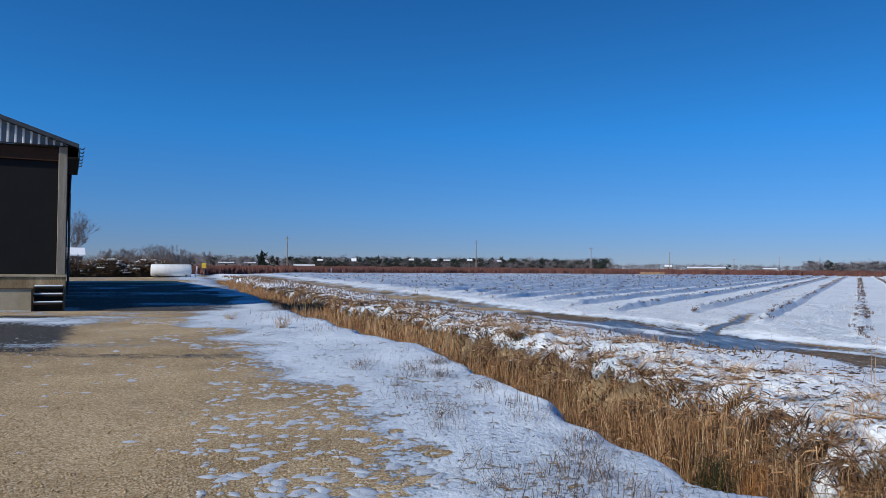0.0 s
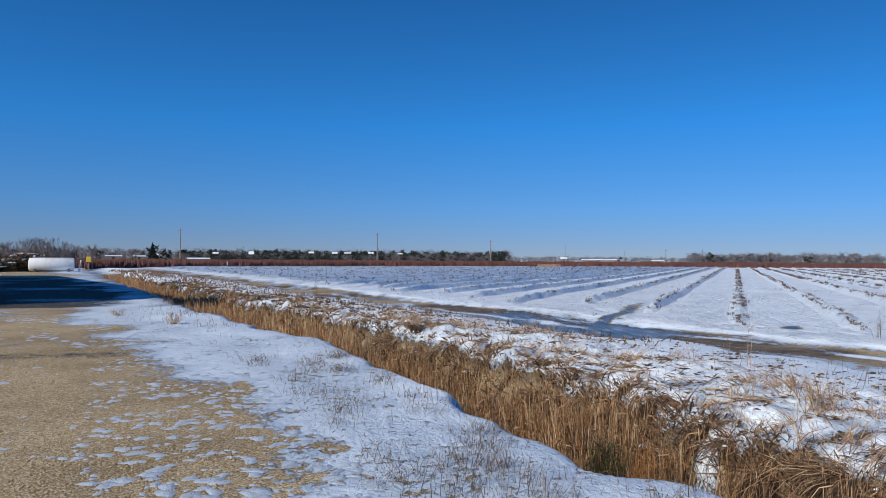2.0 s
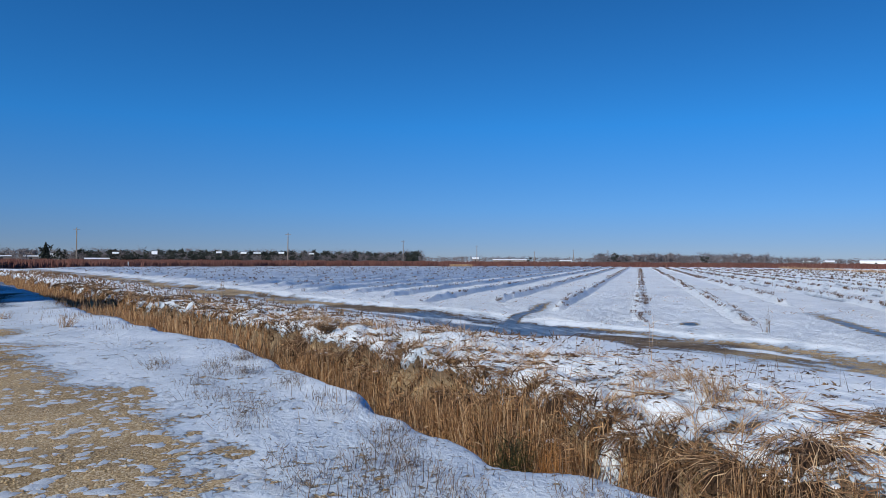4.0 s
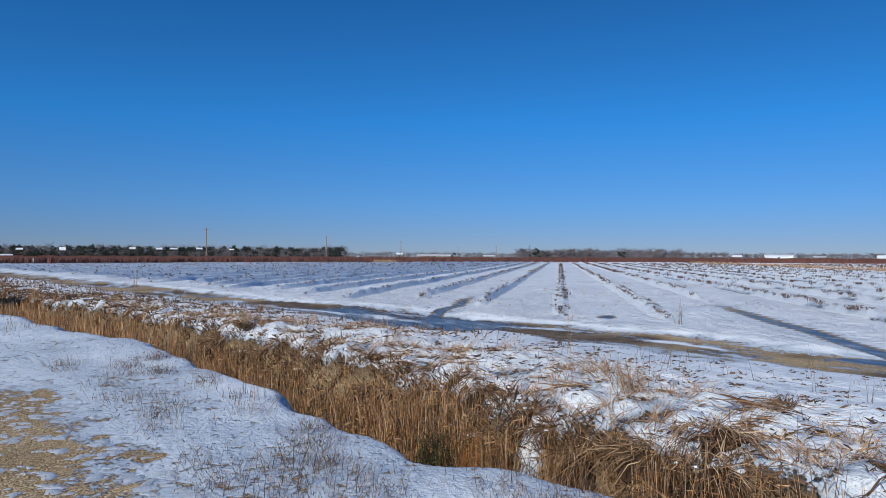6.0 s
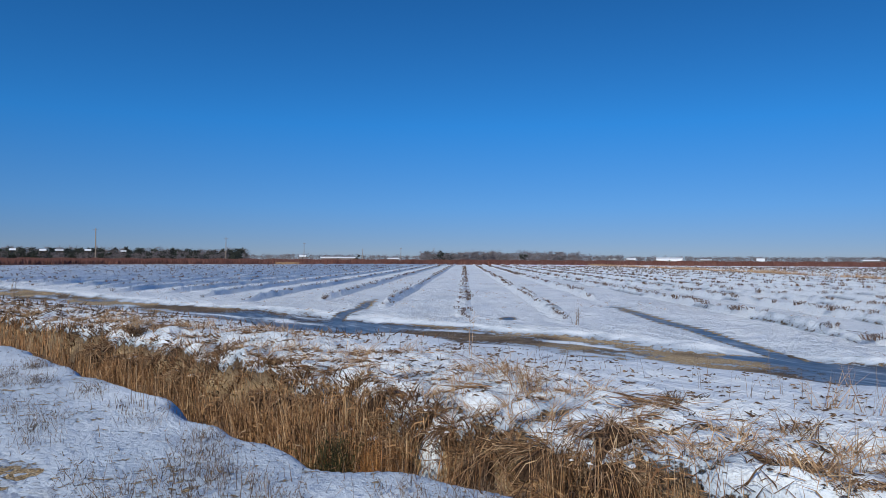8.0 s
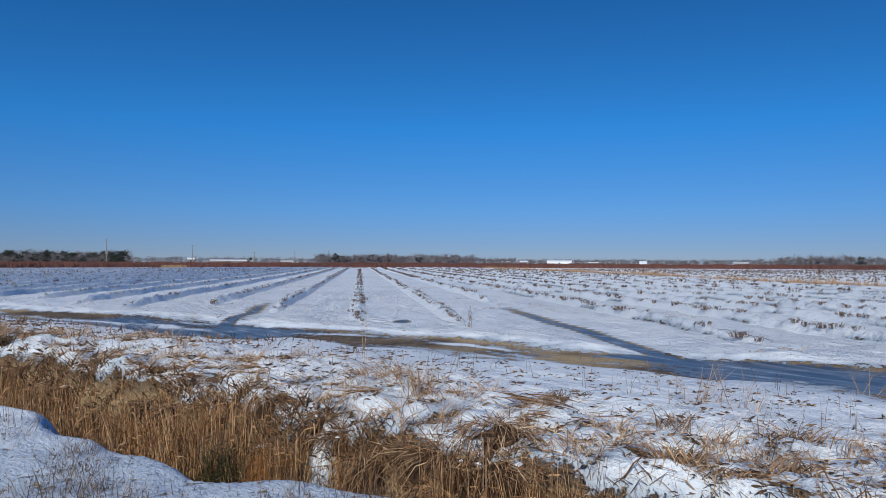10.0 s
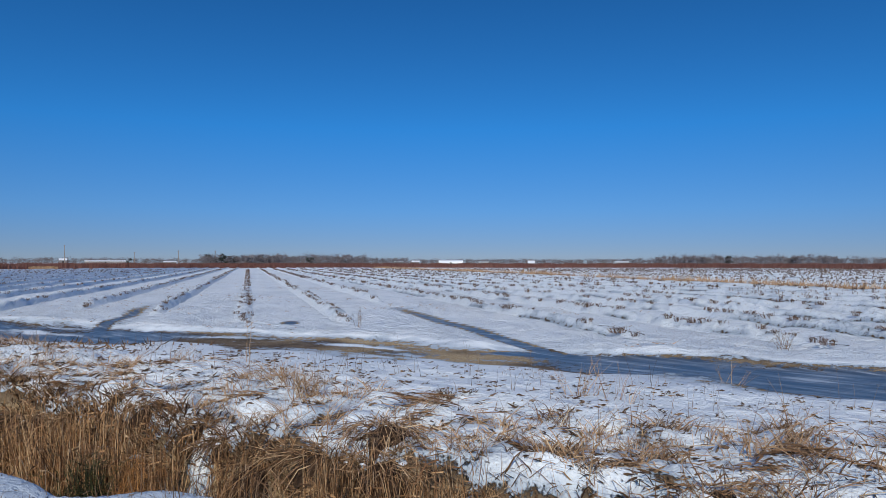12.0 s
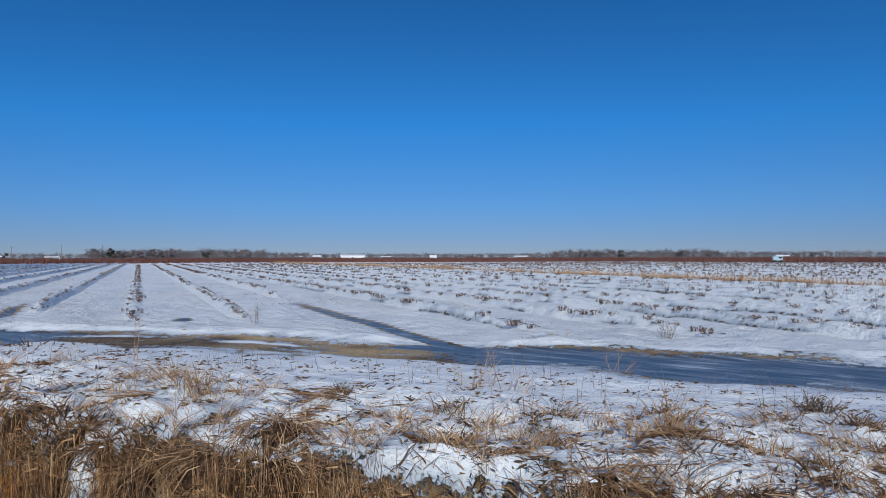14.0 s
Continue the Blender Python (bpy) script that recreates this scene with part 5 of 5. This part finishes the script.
    stuff("caught_snow", [domes(x, y, z, q * 1.6, q * 0.8, q * 0.45, r, 7)], M_SNOW, "small lumps of snow caught on the dead grass", "snow")


build_bank_grass()


def build_verge_weeds():
    r = np.random.default_rng(33)
    x, y = scatter(6000, 2.5, 30, lambda q: yard_edge(q) + 0.3, lambda q: near_lip(q) - 0.08, r, 1.5)
    u = (x - yard_edge(y)) / np.maximum(near_lip(y) - yard_edge(y), 0.5)
    keep = fbm(x, y, 1.6, 131, 3) + 0.95 * u + r.normal(0, 0.3, len(x)) > 0.98
    x, y = x[keep], y[keep]
    n = len(x)
    h = 0.03 + 0.2 * r.random(n) ** 2
    off = np.stack([r.normal(0, 0.14, n) * h, r.normal(0, 0.14, n) * h, h], 1)
    out = [stems(np.stack([x, y, height(x, y) - 0.02], 1), off, r.normal(0, 0.012, (n, 3)), (0.002 + 0.002 * r.random(n)) * (1 + y / 30), 2)]
    # bushy seed-head weeds
    c, m = 44, 2200
    cx, cy = scatter(c, 3.5, 12, lambda q: near_lip(q) - 1.9, lambda q: near_lip(q) - 0.35, r, 1.2)
    pick = r.integers(0, c, m)
    bx, by = cx[pick] + r.normal(0, 0.12, m), cy[pick] + r.normal(0, 0.12, m)
    h = 0.04 + 0.15 * r.random(m)
    off = np.stack([r.normal(0, 0.4, m) * h, r.normal(0, 0.4, m) * h, h], 1)
    base = np.stack([bx, by, height(bx, by) - 0.02], 1)
    out.append(stems(base, off, r.normal(0, 0.025, (m, 3)), 0.0012 + 0.0014 * r.random(m), 1))
    s = (0.5 + 0.5 * r.random(m))[:, None]
    out.append(spikes(base + off * s, r.normal(0, 0.022, (m, 3)) + [0, 0, 0.012], np.full(m, 0.0028)))
    stuff("verge_weeds", out, M_STALK, "thin dead weed stalks sticking out of the verge snow", "weeds")
    # short flattened blades that show through thin snow
    x, y = scatter(1100, 3.2, 22, lambda q: yard_edge(q) + 0.2, lambda q: near_lip(q) - 0.1, r, 1.6)
    keep = fbm(x, y, 0.9, 135, 3) > 0.2
    x, y = x[keep], y[keep]
    n = len(x)
    a = r.random(n) * 6.283
    ln = 0.02 + 0.05 * r.random(n)
    off = np.stack([np.cos(a) * ln, np.sin(a) * ln, ln * (0.2 + 0.5 * r.random(n))], 1)
    stuff("verge_stubble", [spikes(np.stack([x, y, height(x, y) - 0.004], 1), off, (0.003 + 0.003 * r.random(n)) * (1 + y / 25))], M_STALK, "short brown stubble showing through the verge snow", "stubble")


build_verge_weeds()


# ---- plants on the rows ----
def stub_mesh(seed, n, tall, wide):
    r = np.random.default_rng(seed)
    a = r.random(n) * 6.283
    rad = wide * r.random(n) ** 0.7
    base = np.stack([np.cos(a) * rad, np.sin(a) * rad, 0 * a - 0.05], 1)
    h = tall * (0.4 + 0.6 * r.random(n))
    off = np.stack([np.cos(a) * h * 0.25 + r.normal(0, 0.02, n), np.sin(a) * h * 0.25 + r.normal(0, 0.02, n), h], 1)
    v, f = stems(base, off, r.normal(0, 0.02, (n, 3)), 0.007 + 0.007 * r.random(n), 1)
    k = r.integers(0, n, n)
    s = (0.5 + 0.5 * r.random(n))[:, None]
    o2 = np.stack([r.normal(0, 0.03, n), r.normal(0, 0.03, n), 0.03 * r.random(n)], 1)
    return joined((v, f), spikes(base[k] + off[k] * s, o2 * 1.6, 0.009 + 0.007 * r.random(n)))


def build_plants():
    r = np.random.default_rng(34)
    small = [mesh_np("stub_plant", *stub_mesh(50 + i, 20, 0.17, 0.16), M_PLANT) for i in range(5)]
    data = [stub_mesh(60 + i, 11, 0.18, 0.18) for i in range(6)]
    tiny = []
    for i in range(6):
        q = np.random.default_rng(90 + i)
        b = np.stack([q.normal(0, 0.09, 6), q.normal(0, 0.09, 6), np.full(6, -0.03)], 1)
        tiny.append(spikes(b, np.stack([q.normal(0, 0.05, 6), q.normal(0, 0.05, 6), 0.09 + 0.08 * q.random(6)], 1), 0.03 + 0.022 * q.random(6)))
    rows = []
    for k in range(-34, 52):
        o, s0, s1 = row_span(k)
        if 13 <= k <= 14 or s1 - s0 < 10:
            continue
        gap = {0: 0.22, 1: 0.34, -1: 0.42}.get(k, 0.34 if k > 14 else 0.36 if k > 1 else 0.33)
        s = s0 + 0.4
        top = 0.2 if k < -2 else 0.21 if k < 0 else (0.09 if k == 0 else 0.19 if k < 3 else 0.21)
        while s < min(s1, 150):
            d = math.hypot(o, s)
            s += gap * (0.5 + r.random()) * (1 + d / 90)
            if r.random() < 0.25:
                s += gap * 2 * r.random()
                continue
            oo = o + r.normal(0, 0.1)
            rows.append((oo * ROW_N[0] + s * ROW_D[0], oo * ROW_N[1] + s * ROW_D[1], top * min(1.0, max(0.0, (s - s0 + 0.5) / 3.2)), (0.5 + 0.6 * r.random()) * (0.66 if k in (0, 1, -1) else 0.85 if k > 0 else 0.62), d, k))
    xs, ys = np.array([p[0] for p in rows]), np.array([p[1] for p in rows])
    rest, count = [], 0
    for (x, y, up, size, d, k), z in zip(rows, height(xs, ys)):
        z = float(z) + up
        if d < 34 and count < 300 and k > -4:
            ob = new("stub_plant", small[r.integers(5)])
            ob.matrix_world = pose(x, y, z, 0, 0, 360 * r.random()) @ Matrix.Scale(size, 4)
            tagged(ob, "small cut-back brown plant poking through snow", "plant", "plants on the field rows")
            count += 1
        else:
            rest.append(placed(data[r.integers(6)] if d < 42 else tiny[r.integers(6)], (x, y, z), r.random() * 6.3, size * (0.9 + d / 140)))
    stuff("field_plants", rest, M_PLANT, "rows of small cut-back brown plants across the snowy field", "plants")


build_plants()


def build_grass_strip():
    """Tan strip of tall dry grass between the two fields."""
    r = np.random.default_rng(35)
    n = 16000
    s = 2 + 190 * r.random(n) ** 1.4
    o = 34.0 + 1.5 * r.normal(size=n) + 0.5 * np.sin(s * 0.2)
    keep = fbm(s, o * 2, 5.0, 141, 3) > -0.15
    s, o = s[keep], o[keep]
    x, y = o * ROW_N[0] + s * ROW_D[0], o * ROW_N[1] + s * ROW_D[1]
    z = height(x, y)
    d = np.hypot(x, y)
    h = (0.18 + 0.3 * r.random(len(x)) ** 2) * (1 + 0.6 * np.clip(fbm(s, o, 5.0, 145, 2), 0, 1))
    off = np.stack([r.normal(0, 0.3, len(x)) * h, r.normal(0, 0.3, len(x)) * h, h], 1)
    stuff("grass_strip", [blades(np.stack([x, y, z - 0.02], 1), off, r.normal(0, 0.08, (len(x), 3)), 0.014 + 0.0003 * d, 1)], M_GRASS, "tan strip of tall dry grass across the snowy field", "grass")


build_grass_strip()


def weed_shrub(name, at, n, tall, wide, material, label, seed, thick=0.004):
    r = np.random.default_rng(seed)
    ob = new(name)
    z = float(height(at[0], at[1])[0])
    ob.matrix_world = pose(at[0], at[1], z)
    tagged(ob, label, "weed")
    a = r.random(n) * 6.283
    base = np.stack([r.normal(0, 0.03 + wide * 0.15, n), r.normal(0, 0.03 + wide * 0.15, n), 0 * a - 0.03], 1)
    h = tall * (0.5 + 0.5 * r.random(n))
    off = np.stack([np.cos(a) * wide * r.random(n), np.sin(a) * wide * r.random(n), h], 1)
    m = n * 4
    k = r.integers(0, n, m)
    s = (0.4 + 0.6 * r.random(m))[:, None]
    o2 = np.stack([r.normal(0, 0.12 * tall, m), r.normal(0, 0.12 * tall, m), 0.16 * tall * r.random(m)], 1)
    tagged(link("stalk", mesh_np("stalk", *stems(base, off, r.normal(0, 0.03, (n, 3)), np.full(n, thick), 3), material), None, ob), kind="stuff")
    tagged(link("twig_head", mesh_np("twig_head", *stems(base[k] + off[k] * s, o2, 0 * o2, np.full(m, thick * 0.5), 1), material), None, ob), kind="stuff")


weed_shrub("dead_weed", (10.7, 13.4), 7, 0.55, 0.16, M_STALK, "dead branching weed standing in the field snow", 71, 0.006)
weed_shrub("dead_weed", (8.73, 5.75), 4, 0.4, 0.2, M_GRASS, "pale dead weed at the edge of the icy track", 72, 0.005)
weed_shrub("dead_weed", (14.0, 5.1), 16, 0.45, 0.35, M_STALK, "sprawling reddish dead weed in the field snow", 73, 0.005)
weed_shrub("dead_weed", (-0.9, 25.0), 3, 0.75, 0.12, M_STALK, "tall dark dead weed on the bank", 74, 0.012)
weed_shrub("dead_weed", (-4.0, 18.2), 26, 0.35, 0.3, M_GRASS, "orange-tan grass tuft in the verge snow", 75, 0.008)
weed_shrub("dead_weed", (5.75, 9.8), 2, 0.75, 0.06, M_GRASS, "tall pale grass stalk before the icy track", 76, 0.006)


# ---- loose stones on the yard ----
def build_gravel():
    r = np.random.default_rng(36)
    n = 14000
    y = 3.6 + 10.5 * r.random(n) ** 1.7
    x = yard_edge(y) + 0.9 - 7.0 * r.random(n) ** 0.9
    z, bare = lay(x, y)[:2]
    x, y, z = x[bare < 0.3], y[bare < 0.3], z[bare < 0.3]
    n = len(x)
    size = 0.007 + 0.009 * r.random(n) ** 2
    v0 = np.array([(1, 0, 0), (-0.5, 0.87, 0), (-0.5, -0.87, 0), (0.3, 0.2, 0.75), (-0.2, -0.3, 0.7), (0, 0, -0.5)])
    f0 = np.array([(0, 1, 3), (1, 4, 3), (1, 2, 4), (2, 0, 4), (0, 3, 4), (1, 0, 5), (2, 1, 5), (0, 2, 5)])
    a = r.random(n) * 6.283
    c, s = np.cos(a)[:, None], np.sin(a)[:, None]
    sx, sy, sz = (size * (0.7 + 0.6 * r.random(n)))[:, None], (size * (0.7 + 0.6 * r.random(n)))[:, None], (size * (0.6 + 0.5 * r.random(n)))[:, None]
    px, py, pz = v0[:, 0] * sx, v0[:, 1] * sy, v0[:, 2] * sz
    v = np.stack([px * c - py * s + x[:, None], px * s + py * c + y[:, None], pz + (z + size * 0.25)[:, None]], -1).reshape(-1, 3)
    f = (f0[None] + (np.arange(n) * 6)[:, None, None]).reshape(-1, 3)
    tagged(new("gravel", mesh_np("gravel", v, f, M_STONE)), "loose tan gravel stones strewn over the yard", "gravel", kind="stuff")


build_gravel()


def build_snow_lumps():
    """Low crusted lumps of old snow left on the gravel, thick towards the verge."""
    r = np.random.default_rng(38)
    y = 2.4 + 18.2 * r.random(1700) ** 1.4
    x = yard_edge(y) + 0.45 - 2.1 * r.random(1700) ** 1.4 - 0.03 * y
    y = np.append(y, 4 + 20 * r.random(260) ** 1.3)
    x = np.append(x, yard_edge(y[-260:]) - 1.5 - 7.5 * r.random(260))
    keep = fbm(x, y, 1.1, 151, 3) > -0.25
    x, y = x[keep], y[keep]
    n = len(x)
    q = 0.02 + 0.06 * r.random(n) ** 2
    tagged(new("snow_lumps", mesh_np("snow_lumps", *domes(x, y, height(x, y) + 0.002, q * 1.35, q * 0.9, 0.003 + 0.11 * q, r, 10), M_CRUST, True)), "crusted lumps of old snow left on the gravel", "snow", kind="stuff")


build_snow_lumps()


def build_field_straw():
    """Beige straw and weed stubble that shows between the rows."""
    r = np.random.default_rng(40)
    n = 9000
    s = 12 + 46 * r.random(n) ** 1.5
    o = -16 + 52 * r.random(n)
    x, y = o * ROW_N[0] + s * ROW_D[0], o * ROW_N[1] + s * ROW_D[1]
    keep = (x > track_far(y) + 0.4) & (fbm(o, s * 0.5, 1.5, 165, 3) + r.normal(0, 0.15, n) > 0.4)
    x, y = x[keep], y[keep]
    n = len(x)
    a = r.random(n) * 6.283
    ln = (0.04 + 0.09 * r.random(n)) * (1 + np.hypot(x, y) / 60)
    off = np.stack([np.cos(a) * ln, np.sin(a) * ln, ln * (0.1 + 0.6 * r.random(n) ** 2)], 1)
    stuff("field_straw", [spikes(np.stack([x, y, height(x, y)], 1), off, 0.006 + 0.006 * r.random(n))], M_GRASS, "beige straw scattered between the snowy rows", "straw")


build_field_straw()


def build_hoses():
    """Thin black irrigation hose along some rows, dipping in and out of the snow."""
    r = np.random.default_rng(39)
    for k in range(3, 11):
        o, s0, s1 = row_span(k)
        s = np.arange(s0 + 0.6, s0 + 26, 0.3)
        oo = o + 0.17 + 0.08 * vnoise(s, s * 0, 1.7, k + 161)
        x, y = oo * ROW_N[0] + s * ROW_D[0], oo * ROW_N[1] + s * ROW_D[1]
        z = height(x, y) + 0.09 + 0.085 * vnoise(s, s * 0, 2.1, k + 171)
        pts = np.stack([x, y, z], 1)
        ob = new("drip_hose", mesh_np("drip_hose", *stems(pts[:-1], np.diff(pts, axis=0), 0 * pts[:-1], np.full(len(s) - 1, 0.009), 1), M_HOSE))
        tagged(ob, "thin black irrigation hose half buried in a snowy row", "hose", "irrigation hoses")


build_hoses()


# ---- small single things ----
for az in (-9.25, -8.75):
    stake = empty_thing("marker_stake", "short white marker stake at the field's edge", "stake", polar(az, 148), "marker stakes")
    part("shaft", tubem((0, 0, -0.1), (0, 0, 0.95), 0.14, 0.14, n=8), M_WHITE, stake)
    part("cap", tubem((0, 0, 0.95), (0, 0, 1.05), 0.16, 0.1, n=8), M_WHITE, stake)
weed_shrub("dead_weed", (-6.2, 21.3), 22, 0.22, 0.35, M_GRASS, "flattened orange-tan grass tuft in snow", 77, 0.008)
weed_shrub("dead_weed", (6.0, 5.9), 40, 0.12, 0.1, M_LITTER, "small dark clump of stems", 78, 0.008)
# dark clump added to stand for a shaded hollow in the bank
weed_shrub("dead_weed", (1.6, 15.8), 40, 0.2, 0.16, M_LITTER, "small dark clump of stems", 79, 0.012)
weed_shrub("dead_weed", (8.0, 1.45), 60, 0.2, 0.3, M_LITTER, "small dark clump of stems", 80, 0.006)
weed_shrub("dead_weed", (7.5, 1.0), 50, 0.14, 0.24, M_LITTER, "small dark clump of stems", 81, 0.006)
weed_shrub("green_rush", (2.42, 6.5), 110, 0.95, 0.2, M_RUSH, "dark green rush clump in the ditch", 85, 0.006)
weed_shrub("orange_grass", (2.72, 6.25), 110, 0.95, 0.14, M_ORANGE, "orange dry grass clump in the ditch", 86, 0.005)
weed_shrub("dead_weed", (7.2, 5.0), 9, 0.38, 0.3, M_GRASS, "pale drooping grass clump on the bank", 82, 0.004)
weed_shrub("dead_weed", (4.7, 6.6), 40, 0.4, 0.25, M_GRASS, "pale drooping grass clump on the bank", 83, 0.004)
weed_shrub("dead_weed", (9.7, 4.2), 9, 0.3, 0.25, M_GRASS, "pale drooping grass clump on the bank", 84, 0.004)


def build_straw_patch():
    r = np.random.default_rng(37)
    n = 700
    az = np.radians(15.2 + 1.7 * r.random(n))
    d = 183 + 4 * r.random(n)
    h = 0.3 + 0.5 * r.random(n)
    base = np.stack([d * np.sin(az), d * np.cos(az), 0 * d], 1)
    off = np.stack([r.normal(0, 0.2, n), r.normal(0, 0.2, n), h], 1)
    stuff("straw_patch", [blades(base, off, 0 * off, 0.06 + 0.04 * r.random(n), 2)], M_GRASS, "patch of yellow straw before the red bushes", "straw")


build_straw_patch()
